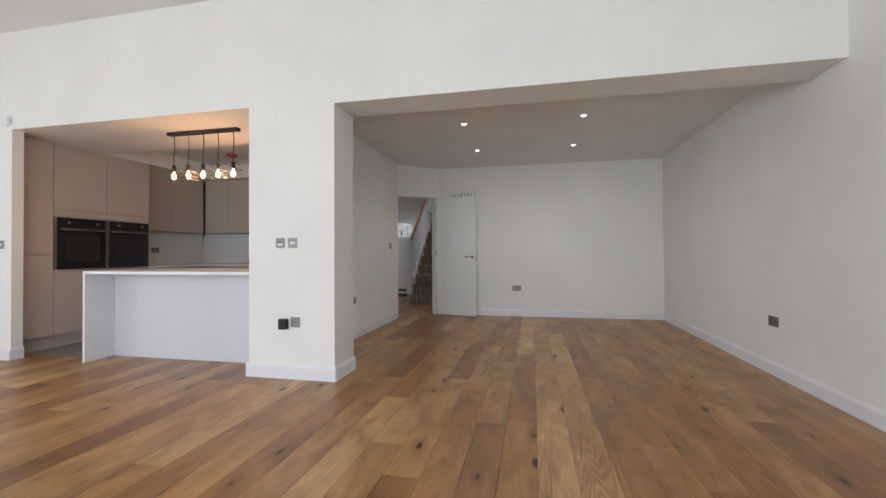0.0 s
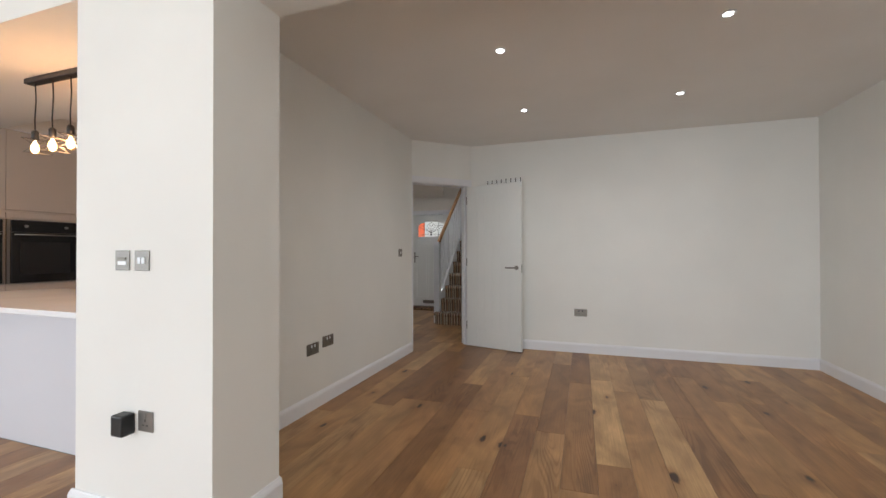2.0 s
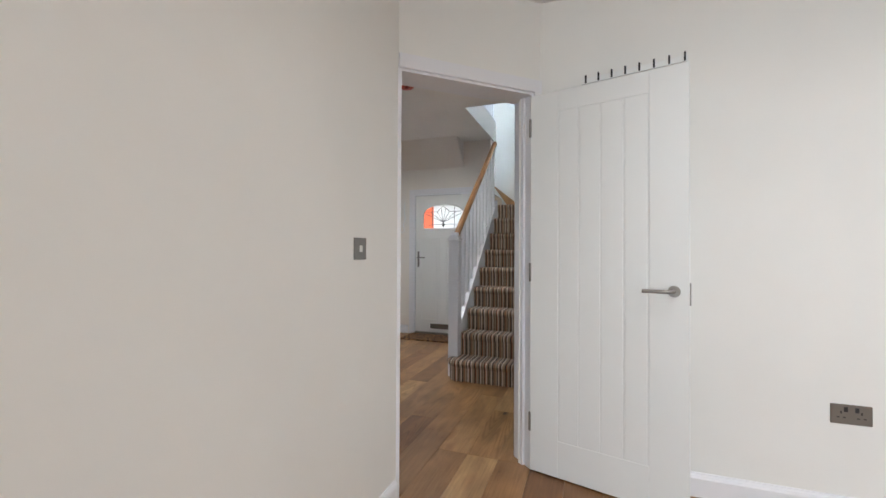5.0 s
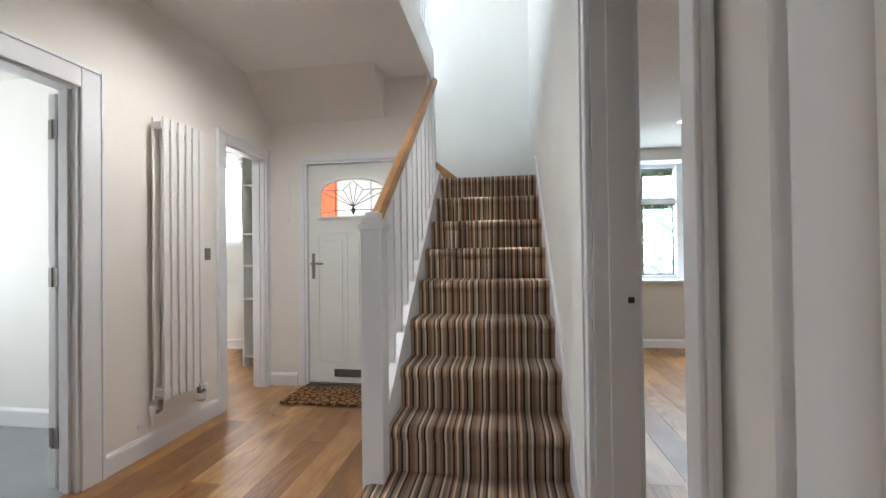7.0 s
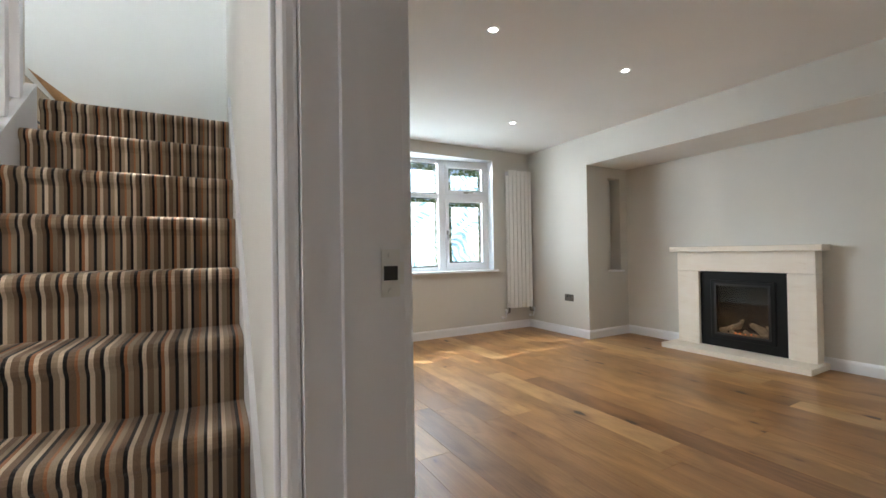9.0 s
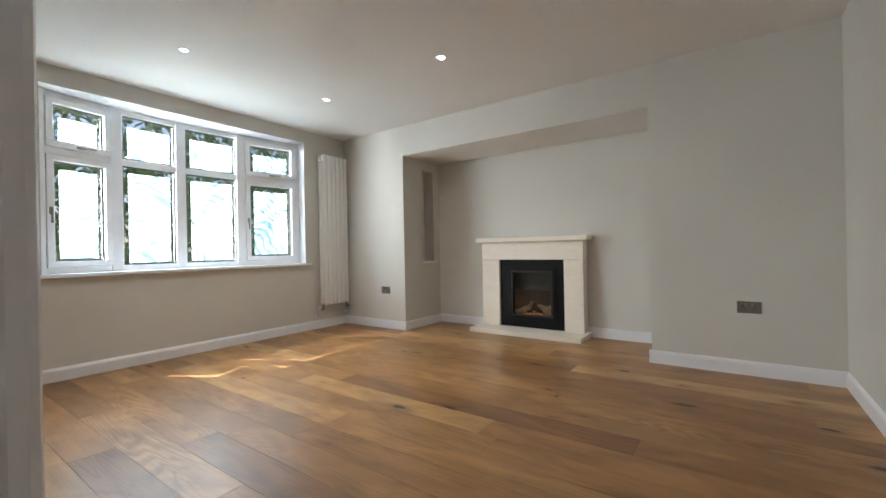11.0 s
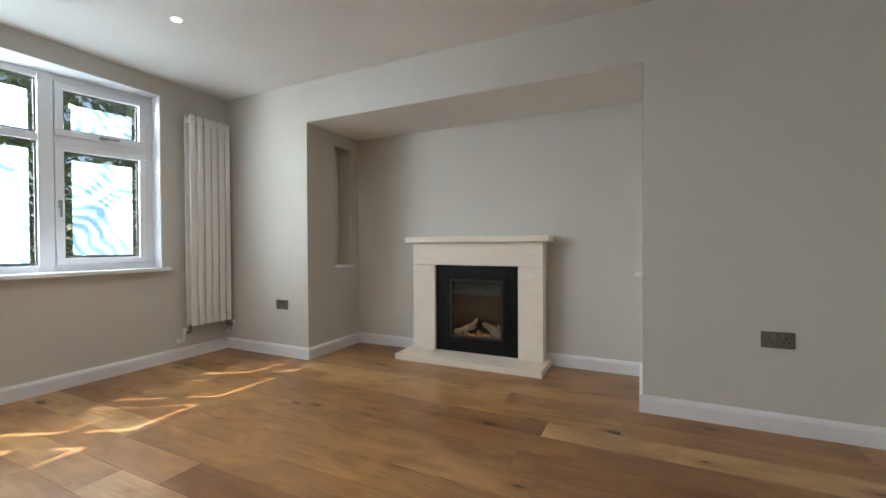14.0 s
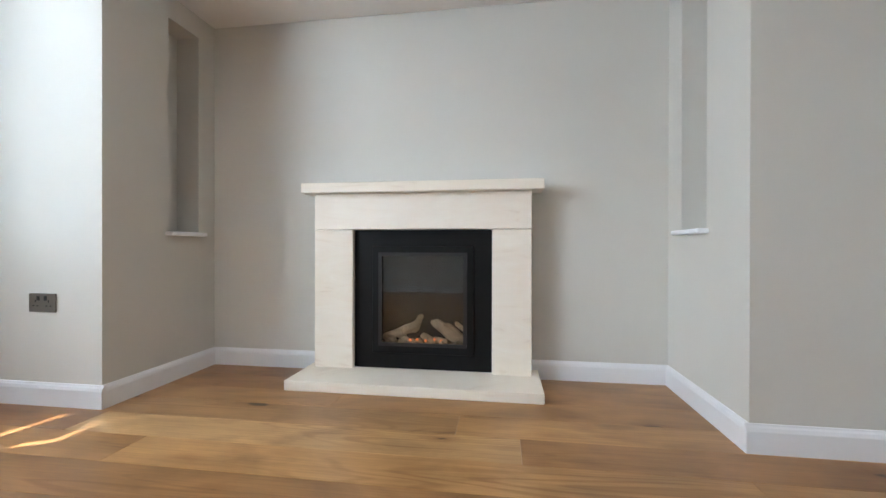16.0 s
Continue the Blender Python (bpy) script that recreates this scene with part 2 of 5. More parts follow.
def whitening(name):
    """Window whitening rubbed on in swirls: thick white smears, thin blue-grey sweeps, fine brush lines."""
    m = bpy.data.materials.new(name)
    m.use_nodes = True
    nt = m.node_tree
    big = node(nt, "ShaderNodeTexNoise", Scale=1.5, Detail=2.0, Distortion=2.4, Roughness=0.5)
    nt.links.new(place(nt, (1, 1, 1.1)), big.inputs["Vector"])
    warp = node(nt, "ShaderNodeTexNoise", Scale=2.2, Detail=1.0)
    nt.links.new(place(nt), warp.inputs["Vector"])
    bend = nt.nodes.new("ShaderNodeVectorMath")
    bend.operation = "MULTIPLY_ADD"
    nt.links.new(warp.outputs["Color"], bend.inputs[0])
    bend.inputs[1].default_value = (1.1, 1.1, 1.1)
    nt.links.new(place(nt, (1.7, 1.7, 1.7)), bend.inputs[2])
    rings = nt.nodes.new("ShaderNodeTexWave")
    rings.wave_type, rings.rings_direction = "RINGS", "Y"
    for key, v in (("Scale", 2.3), ("Distortion", 3.0), ("Detail", 3.0), ("Detail Scale", 1.4)):
        rings.inputs[key].default_value = v
    nt.links.new(bend.outputs[0], rings.inputs["Vector"])
    both = nt.nodes.new("ShaderNodeMath")
    both.operation = "MULTIPLY_ADD"
    nt.links.new(rings.outputs["Fac"], both.inputs[0])
    both.inputs[1].default_value = 0.22
    nt.links.new(big.outputs[0], both.inputs[2])
    col = ramp(nt, both.outputs[0], [(0.4, (0.12, 0.2, 0.27)), (0.54, (0.27, 0.38, 0.46)), (0.64, (0.5, 0.58, 0.62)), (0.8, (0.78, 0.83, 0.85))])
    body = scatter(nt, col, 0.25)
    t = nt.nodes.new("ShaderNodeBsdfTransparent")
    t.inputs[0].default_value = (0.9, 0.96, 1.0, 1)
    mx = nt.nodes.new("ShaderNodeMixShader")
    nt.links.new(ramp(nt, both.outputs[0], [(0.34, (0.45,) * 3), (0.62, (0.78,) * 3)]), mx.inputs[0])
    nt.links.new(t.outputs[0], mx.inputs[1])
    nt.links.new(body, mx.inputs[2])
    nt.links.new(mx.outputs[0], nt.nodes["Material Output"].inputs[0])
    return m


def ground_green():
    m, nt, b = material("lawn_and_leaves", 0.9)
    n = node(nt, "ShaderNodeTexNoise", Scale=6.0, Detail=8.0)
    nt.links.new(place(nt), n.inputs["Vector"])
    nt.links.new(ramp(nt, n.outputs[0], [(0.3, (0.03, 0.06, 0.015)), (0.7, (0.1, 0.17, 0.05))]), b.inputs["Base Color"])
    return m


WHITE = painted("white_wall_emulsion", (0.84, 0.83, 0.79), 0.75)
CEIL = painted("white_ceiling_emulsion", (0.84, 0.82, 0.79), 0.85)
CREAM = painted("warm_white_hall_emulsion", (0.85, 0.81, 0.75), 0.75)
GREIGE = painted("greige_wall_emulsion", (0.64, 0.618, 0.57), 0.75)
GLOSS = painted("white_satin_woodwork", (0.82, 0.82, 0.84), 0.32, 0.015, 0.03)
DOORW = painted("white_door_paint", (0.83, 0.84, 0.82), 0.4, 0.015, 0.04)
UPVC = painted("white_window_plastic", (0.85, 0.87, 0.9), 0.28, 0.01, 0.0)
RADW = painted("white_radiator_enamel", (0.84, 0.82, 0.79), 0.35, 0.01, 0.0)
UNIT = painted("cashmere_matt_cabinet_lacquer", (0.52, 0.45, 0.39), 0.5, 0.02, 0.0)
QUARTZ = painted("pale_quartz_worktop", (0.78, 0.78, 0.79), 0.25, 0.02, 0.0)
PANEL = painted("pale_grey_island_panel", (0.7, 0.7, 0.74), 0.45, 0.02, 0.0)
TILE = painted("grey_floor_tile", (0.25, 0.25, 0.25), 0.4, 0.12, 0.05, 40)
GREYCARPET = painted("grey_carpet", (0.3, 0.31, 0.32), 0.95, 0.1, 0.6, 300)
STEEL = painted("brushed_steel", (0.3, 0.285, 0.265), 0.48, 0.05, 0.03, 200, 0.9)
CHROME = painted("satin_nickel_plate", (0.78, 0.77, 0.74), 0.38, 0.04, 0.02, 200, 0.25)
DARKSTEEL = painted("dark_nickel_plate", (0.2, 0.18, 0.155), 0.4, 0.05, 0.03, 200, 0.6)
BLACK = painted("black_plastic", (0.012, 0.012, 0.013), 0.4, 0.1, 0.0)
IRON = painted("black_stove_enamel", (0.006, 0.0063, 0.007), 0.45, 0.2, 0.03)
IRON.node_tree.nodes["Principled BSDF"].inputs["Specular IOR Level"].default_value = 0.2
# black of the door bead, a little lighter than the stove enamel
STOVEBEAD = painted("lighter_stove_enamel", (0.012, 0.012, 0.013), 0.35, 0.2, 0.02)
OVENGLASS = painted("black_oven_glass", (0.008, 0.008, 0.009), 0.08, 0.1, 0.0)
LEAD = painted("dull_lead_came", (0.08, 0.08, 0.085), 0.6, 0.1, 0.1)
RED = painted("red_detector_cover", (0.6, 0.12, 0.1), 0.4, 0.05, 0.0)
SUBFLOOR = painted("dark_subfloor", (0.05, 0.035, 0.025), 0.9)
BRICK = painted("orange_brick", (0.42, 0.16, 0.09), 0.85, 0.2, 0.3, 30)
BARK = painted("pale_ceramic_log", (0.36, 0.27, 0.18), 0.85, 0.35, 0.9, 45, 0.0, 14)
EMBER = glowing("glowing_ember", (1.0, 0.25, 0.06), 0.35)
LAMPGLOW = glowing("downlight_glow", (1.0, 0.97, 0.92), 9.0)
BULBGLOW = glowing("warm_filament_glow", (1.0, 0.55, 0.2), 14.0)
CLEAR = glass("clear_glass")
DIMGLASS = glass("stove_glass", (0.86, 0.85, 0.83), 0.06)
MILKY = whitening("whitened_window_glass")
ORANGE = milky("orange_cathedral_glass", (0.95, 0.35, 0.2), 0.8)
FROST = milky("obscure_cathedral_glass", (0.9, 0.92, 0.92), 0.93)
LIME = limestone()
STRIPES = carpet_stripes()
COIR = mat_fibre()
FLOOROAK = oak("oiled_oak_board", [(0.3, 0.148, 0.055), (0.42, 0.235, 0.094), (0.215, 0.1, 0.037), (0.52, 0.325, 0.15), (0.34, 0.175, 0.067), (0.245, 0.115, 0.043), (0.46, 0.27, 0.115), (0.28, 0.138, 0.051), (0.38, 0.205, 0.08)], 0.34)
RAILOAK = oak("varnished_oak_rail", [(0.42, 0.22, 0.09), (0.45, 0.25, 0.11)], 0.3, knots=False)
LEAF = ground_green()

# ---- mesh building ----


def mesh_object(name, verts, faces, mat, parent=None, smooth=False):
    lo, hi = np.min(verts, 0), np.max(verts, 0)
    base = Vector(((lo[0] + hi[0]) / 2, (lo[1] + hi[1]) / 2, lo[2]))
    me = bpy.data.meshes.new(name)
    me.from_pydata([tuple(Vector(v) - base) for v in verts], [], faces)
    bm = bmesh.new()
    bm.from_mesh(me)
    bmesh.ops.recalc_face_normals(bm, faces=bm.faces)
    bm.to_mesh(me)
    bm.free()
    if smooth:
        for p in me.polygons:
            p.use_smooth = True
    me.materials.append(mat)
    ob = new(name, me)
    ob.location = base
    if parent:
        bpy.context.view_layer.update()
        ob.parent = parent
        ob.matrix_parent_inverse = parent.matrix_world.inverted()
    return ob


def blocks(name, parts, mat, parent=None, bevel=0.0, segments=2):
    """One mesh of several boxes (x0, x1, y0, y1, z0, z1)."""
    verts, faces = [], []
    for x0, x1, y0, y1, z0, z1 in parts:
        n = len(verts)
        verts += [(x, y, z) for z in (z0, z1) for y in (y0, y1) for x in (x0, x1)]
        faces += [[n + i for i in f] for f in ((0, 2, 3, 1), (4, 5, 7, 6), (0, 1, 5, 4), (2, 6, 7, 3), (0, 4, 6, 2), (1, 3, 7, 5))]
    ob = mesh_object(name, verts, faces, mat, parent)
    if bevel:
        mod = ob.modifiers.new("edges", "BEVEL")
        mod.width, mod.segments, mod.limit_method = bevel, segments, "ANGLE"
    return ob


def box(name, x0, x1, y0, y1, z0, z1, mat, parent=None, bevel=0.0):
    return blocks(name, [(x0, x1, y0, y1, z0, z1)], mat, parent, bevel)


def pierced(name, x, y, z, holes, mat, parent=None):
    """A solid block with box-shaped holes; x, y, z and the holes as (low, high)."""
    cuts = [sorted({*r, *[v for h in holes for v in h[a] if r[0] < v < r[1]]}) for a, r in enumerate((x, y, z))]
    nx, ny, nz = (len(c) - 1 for c in cuts)

    def solid(i, j, k):
        if not (0 <= i < nx and 0 <= j < ny and 0 <= k < nz):
            return False
        mid = [(cuts[a][q] + cuts[a][q + 1]) / 2 for a, q in enumerate((i, j, k))]
        return not any(all(h[a][0] < mid[a] < h[a][1] for a in range(3)) for h in holes)

    index, verts, faces = {}, [], []

    def vert(i, j, k):
        if (i, j, k) not in index:
            index[i, j, k] = len(verts)
            verts.append((cuts[0][i], cuts[1][j], cuts[2][k]))
        return index[i, j, k]

    for i in range(nx):
        for j in range(ny):
            for k in range(nz):
                if not solid(i, j, k):
                    continue
                for d, ring in (((-1, 0, 0), ((0, 0, 0), (0, 0, 1), (0, 1, 1), (0, 1, 0))), ((1, 0, 0), ((1, 0, 0), (1, 1, 0), (1, 1, 1), (1, 0, 1))),
                                ((0, -1, 0), ((0, 0, 0), (1, 0, 0), (1, 0, 1), (0, 0, 1))), ((0, 1, 0), ((0, 1, 0), (0, 1, 1), (1, 1, 1), (1, 1, 0))),
                                ((0, 0, -1), ((0, 0, 0), (0, 1, 0), (1, 1, 0), (1, 0, 0))), ((0, 0, 1), ((0, 0, 1), (1, 0, 1), (1, 1, 1), (0, 1, 1)))):
                    if not solid(i + d[0], j + d[1], k + d[2]):
                        faces.append([vert(i + a, j + b, k + c) for a, b, c in ring])
    return mesh_object(name, verts, faces, mat, parent)


def prism(name, profile, way, length, mat, at=(0, 0, 0), u=(1, 0, 0), v=(0, 0, 1), parent=None, smooth=False):
    """A profile of (u, v) points drawn out along way."""
    at, u, v, way = Vector(at), Vector(u), Vector(v), Vector(way)
    n = len(profile)
    verts = [at + a * u + b * v + way * s for s in (0, length) for a, b in profile]
    faces = [list(range(n)), list(range(2 * n - 1, n - 1, -1))] + [[i, (i + 1) % n, n + (i + 1) % n, n + i] for i in range(n)]
    return mesh_object(name, [tuple(p) for p in verts], faces, mat, parent, smooth)


def disc(name, centre, radius, depth, axis, mat, parent=None, sides=24, top=None):
    """A round part drawn out along an axis; top: radius at its far end."""
    axis = Vector(axis).normalized()
    u = axis.orthogonal().normalized()
    w = axis.cross(u)
    top = radius if top is None else top
    verts = [tuple(Vector(centre) + axis * d + (u * math.cos(a) + w * math.sin(a)) * r) for d, r in ((0, radius), (depth, top)) for a in [2 * math.pi * i / sides for i in range(sides)]]
    faces = [list(range(sides)), list(range(2 * sides - 1, sides - 1, -1))] + [[i, (i + 1) % sides, sides + (i + 1) % sides, sides + i] for i in range(sides)]
    return mesh_object(name, verts, faces, mat, parent)


def lathe(name, rings, centre, mat, parent=None, sides=20):
    """Rings of (radius, height) turned about the upright through centre."""
    verts = [(centre[0] + r * math.cos(2 * math.pi * i / sides), centre[1] + r * math.sin(2 * math.pi * i / sides), centre[2] + z) for r, z in rings for i in range(sides)]
    faces = [[k * sides + i, k * sides + (i + 1) % sides, (k + 1) * sides + (i + 1) % sides, (k + 1) * sides + i] for k in range(len(rings) - 1) for i in range(sides)]
    faces += [list(range(sides)), [len(verts) - sides + i for i in range(sides)]]
    return mesh_object(name, verts, faces, mat, parent, True)


def tube(name, points, radius, mat, parent=None):
    cu = bpy.data.curves.new(name, "CURVE")
    cu.dimensions, cu.bevel_depth, cu.bevel_resolution = "3D", radius, 3
    sp = cu.splines.new("POLY")
    sp.points.add(len(points) - 1)
    for p, q in zip(sp.points, points):
        p.co = (*q, 1)
    tmp = bpy.data.objects.new(name, cu)
    me = bpy.data.meshes.new_from_object(tmp)
    bpy.data.objects.remove(tmp)
    verts, faces = [tuple(v.co) for v in me.vertices], [list(p.vertices) for p in me.polygons]
    return mesh_object(name, verts, faces, mat, parent, True)


def thing(name, at, label, category, group=""):
    ob = tagged(new(name), label, category, group)
    ob.location = at
    bpy.context.view_layer.update()
    return ob


def structure(ob, label="", category=""):
    return tagged(ob, label, category, kind="structure")


def skirting(name, runs, mat=GLOSS, h=0.115, t=0.018):
    """Runs of ((x0, y0), (x1, y1), (nx, ny)): along a wall, n pointing into the room."""
    verts, faces = [], []
    prof = [(0, 0), (t, 0), (t, h - 0.025), (t * 0.75, h - 0.012), (t * 0.45, h - 0.006), (t * 0.3, h), (0, h)]
    for a, b, nrm in runs:
        k, n = len(verts), len(prof)
        for p in (a, b):
            verts += [(p[0] + nrm[0] * d, p[1] + nrm[1] * d, z) for d, z in prof]
        faces += [list(range(k, k + n)), list(range(k + 2 * n - 1, k + n - 1, -1))] + [[k + i, k + (i + 1) % n, k + n + (i + 1) % n, k + n + i] for i in range(n)]
    return structure(mesh_object(name, verts, faces, mat))


# ---- the plan ----
RIGHT = 2.378            # right wall of dining and garden room
FRONT = 3.008            # face of the pier wall
BACK = 3.39              # its far side
DINL = -1.905            # left wall of the dining room
FAR = 6.957              # far wall of the dining room
HALLX = -3.88            # left wall of the hall
STAIRX = -1.42           # wall between stairs and living room, hall side
LIVX = -1.30             # the same wall, living side
DOORY = 10.17            # wall of the front door
LIVR = 2.455             # fireplace wall
LIVS = 7.11              # near wall of the living room
WINY = 12.05             # window wall
DC, HC, LC, GC = 2.595, 2.77, 2.475, 3.42   # ceilings: dining, hall, living, garden room
A = Vector((DINL, 6.39, 0))                  # diagonal wall of the inner door
U = Vector((0.7295, 0.684, 0))
N = Vector((-0.684, 0.7295, 0))              # towards the hall
GARDEN = -3.2

# garden room and dining room
structure(pierced("wall_pier", (-7.0, RIGHT), (FRONT, BACK), (0, GC), [((-4.97, -2.16), (2, 4), (-1, 2.395)), ((-5.75, -4.9), (3.11, 4), (-1, 2.41)), ((-1.333, RIGHT + 1), (2, 4), (-1, 2.37))], WHITE))
structure(pierced("wall_right", (RIGHT, RIGHT + 0.2), (GARDEN - 0.2, LIVS), (0, GC), [], WHITE))
structure(pierced("wall_garden", (-7.0, RIGHT), (GARDEN - 0.2, GARDEN), (0, GC), [((-4.6, 2.2), (-5, 0), (-1, 2.45))], WHITE))
structure(pierced("wall_garden_side", (-7.2, -7.0), (GARDEN - 0.2, FRONT), (0, GC), [((-8, -6), (-2.4, 0.8), (0.3, 2.4))], WHITE))
structure(box("ceiling_garden_room", -7.2, RIGHT + 0.2, GARDEN - 0.2, BACK, GC, GC + 0.2, CEIL))
structure(box("wall_dining_left", DINL - 0.1, DINL, BACK, 6.39, 0, DC, WHITE))
structure(box("ceiling_dining", DINL, RIGHT, BACK, FAR, DC, DC + 0.15, CEIL))
structure(box("wall_dining_far", -1.302, RIGHT, FAR, LIVS, 0, DC + 0.2, WHITE))


def diag(s0, s1, d0, d1, z0, z1, name, mat, parent=None):
    """A block along the diagonal wall: s along it, d towards the hall."""
    corners = [A + U * s + N * d for s, d in ((s0, d0), (s1, d0), (s1, d1), (s0, d1))]
    verts = [(p.x, p.y, z) for z in (z0, z1) for p in corners]
    return mesh_object(name, verts, [(0, 3, 2, 1), (4, 5, 6, 7), (0, 1, 5, 4), (1, 2, 6, 5), (2, 3, 7, 6), (3, 0, 4, 7)], mat, parent)


structure(diag(0.0, 0.826, 0, 0.13, 2.1, HC + 0.05, "wall_diagonal", WHITE))
structure(diag(0.795, 0.9, 0.002, 0.13, 0, 2.1, "wall_diagonal_end", WHITE))
frame_1 = structure(thing("door_1", A + U * 0.4, "white painted door frame in a diagonal wall", "door frame"))
diag(-0.02, 0.014, -0.004, 0.16, 0, 2.1, "jamb", GLOSS, frame_1)
diag(0.765, 0.797, -0.004, 0.16, 0, 2.1, "jamb", GLOSS, frame_1)
diag(0.014, 0.765, -0.004, 0.16, 2.07, 2.1, "head", GLOSS, frame_1)
diag(0.014, 0.024, 0.055, 0.09, 0, 2.07, "stop", GLOSS, frame_1)
diag(0.75, 0.765, 0.055, 0.09, 0, 2.07, "stop", GLOSS, frame_1)
diag(0.777, 0.822, -0.02, -0.004, 0, 2.15, "architrave", GLOSS, frame_1)
diag(0.0, 0.777, -0.02, -0.004, 2.082, 2.15, "architrave", GLOSS, frame_1)
diag(-0.06, 0.006, 0.16, 0.178, 0, 2.15, "architrave", GLOSS, frame_1)
diag(0.775, 0.845, 0.16, 0.178, 0, 2.15, "architrave", GLOSS, frame_1)
diag(0.006, 0.775, 0.16, 0.178, 2.082, 2.15, "architrave", GLOSS, frame_1)
diag(0.0135, 0.016, 0.02, 0.045, 0.97, 1.11, "strike_plate", STEEL, frame_1)

skirting("baseboard_dining", [((DINL, BACK), (DINL, 6.37), (1, 0)), ((-1.29, FAR), (RIGHT, FAR), (0, -1)), ((RIGHT, FAR), (RIGHT, GARDEN), (-1, 0))])
skirting("baseboard_pier", [((-2.178, FRONT), (-1.315, FRONT), (0, -1)), ((-1.333, FRONT), (-1.333, BACK), (1, 0)), ((-1.333, BACK), (DINL, BACK), (0, 1)), ((-7.0, FRONT), (-4.95, FRONT), (0, -1)), ((-4.97, FRONT), (-4.97, 3.11), (1, 0))], h=0.12, t=0.022)

# kitchen shell
structure(box("wall_kitchen_left", -5.95, -5.75, BACK, 6.5, 0, 2.7, WHITE))
structure(box("wall_kitchen_back", -5.75, DINL - 0.1, 6.4, 6.5, 0, 2.7, WHITE))
structure(pierced("ceiling_kitchen", (-5.75, DINL - 0.1), (BACK, 6.4), (2.4, 2.75), [((-5.1, -2.3), (4.1, 5.9), (2.3, 2.62))], CEIL))
structure(box("floor_kitchen", -5.75, DINL - 0.1, 3.245, 6.4, -0.06, -0.003, TILE))

# hall shell
structure(pierced("wall_hall_left", (HALLX - 0.1, HALLX), (6.5, DOORY), (0, HC), [((-9, 0), (7.68, 8.46), (-1, 2.1)), ((-9, 0), (9.54, 10.125), (-1, 2.1))], CREAM))
structure(box("wall_hall_near", HALLX, -2.03, 6.4, 6.5, 0, HC, CREAM))
structure(pierced("wall_hall_front", (HALLX - 0.1, -2.36), (DOORY, DOORY + 0.2), (0, HC), [((-3.53, -2.61), (9, 12), (-1, 2.06))], CREAM))
structure(pierced("ceiling_hall", (HALLX - 0.1, STAIRX), (6.4, DOORY + 0.2), (HC, HC + 0.28), [((-2.33, 0), (8.87, 12), (2, 4))], CEIL))
structure(mesh_object("ceiling_slope", [(x, y, z) for x in (HALLX, -2.75) for y, z in ((9.84, HC), (DOORY, HC), (DOORY, 2.41))], [(0, 1, 2), (5, 4, 3), (0, 3, 4, 1), (1, 4, 5, 2), (2, 5, 3, 0)], CREAM))
structure(pierced("wall_stairs", (STAIRX, LIVX), (LIVS - 0.15, 11.25), (0, 5.3), [((-3, 0), (7.27, 8.03), (-1, 2.1))], WHITE))
structure(pierced("wall_stairs_front", (-4.4, STAIRX), (11.1, 11.25), (0, 5.3), [((-2.87, -2.53), (11, 12), (3.33, 4.04))], WHITE))
structure(box("wall_landing_near", -4.4, STAIRX, 6.25, 6.4, HC + 0.28, 5.3, WHITE))
structure(pierced("wall_landing_left", (-4.55, -4.4), (6.25, 11.25), (HC + 0.28, 5.3), [((-5, -4), (8.8, 10.4), (3.7, 4.7))], WHITE))
structure(box("ceiling_landing", -4.55, LIVX, 6.25, 11.25, 5.3, 5.45, CEIL))
skirting("baseboard_hall", [((HALLX, 8.565), (HALLX, 9.46), (1, 0)), ((HALLX, DOORY), (-3.6, DOORY), (0, -1)), ((HALLX, 6.5), (HALLX, 7.6), (1, 0))], h=0.12)

# study and store beside the hall
structure(pierced("wall_study_left", (-6.3, -6.15), (6.5, 9.1), (0, HC), [((-7, -6), (7.0, 8.6), (0.9, 2.2))], WHITE))
structure(box("wall_study_near", -6.3, HALLX - 0.1, 6.4, 6.5, 0, HC, WHITE))
structure(box("wall_study_far", -6.3, HALLX - 0.1, 9.1, 9.2, 0, HC, WHITE))
structure(box("ceiling_study", -6.3, HALLX - 0.1, 6.5, 9.1, 2.5, 2.6, CEIL))
structure(box("floor_study", -6.3, HALLX - 0.02, 6.5, 9.1, -0.06, -0.003, GREYCARPET))
skirting("baseboard_study", [((-6.15, 9.1), (HALLX - 0.1, 9.1), (0, -1))], h=0.13)
structure(pierced("wall_store_far", (-6.3, HALLX - 0.1), (11.5, 11.65), (0, HC), [((-5.95, -5.05), (11, 12), (1.33, 2.42))], WHITE))
structure(box("wall_store_left", -6.4, -6.3, 9.2, 11.5, 0, HC, WHITE))
structure(box("wall_store_right", HALLX - 0.1, HALLX, DOORY + 0.2, 11.5, 0, HC, WHITE))
structure(box("ceiling_store", -6.3, HALLX - 0.1, 9.2, 11.5, 2.55, 2.65, CEIL))
skirting("baseboard_store", [((-6.3, 11.5), (HALLX - 0.1, 11.5), (0, -1))], h=0.12)

# living room shell
structure(pierced("wall_fireplace", (LIVR, 3.34), (LIVS, WINY + 0.3), (0, LC), [((2, 3.192), (8.295, 10.985), (-1, 2.122)), ((2.775, 3.03), (8.15, 8.3), (0.82, 1.99)), ((2.83, 3.055), (10.98, 11.13), (0.82, 1.99))], GREIGE))
structure(pierced("wall_window", (LIVX, LIVR), (WINY, WINY + 0.3), (0, LC), [((-0.55, 1.83), (11, 13), (0.815, 2.325))], GREIGE))
structure(box("wall_living_near", LIVX, LIVR, LIVS, LIVS + 0.004, 0, LC, GREIGE))
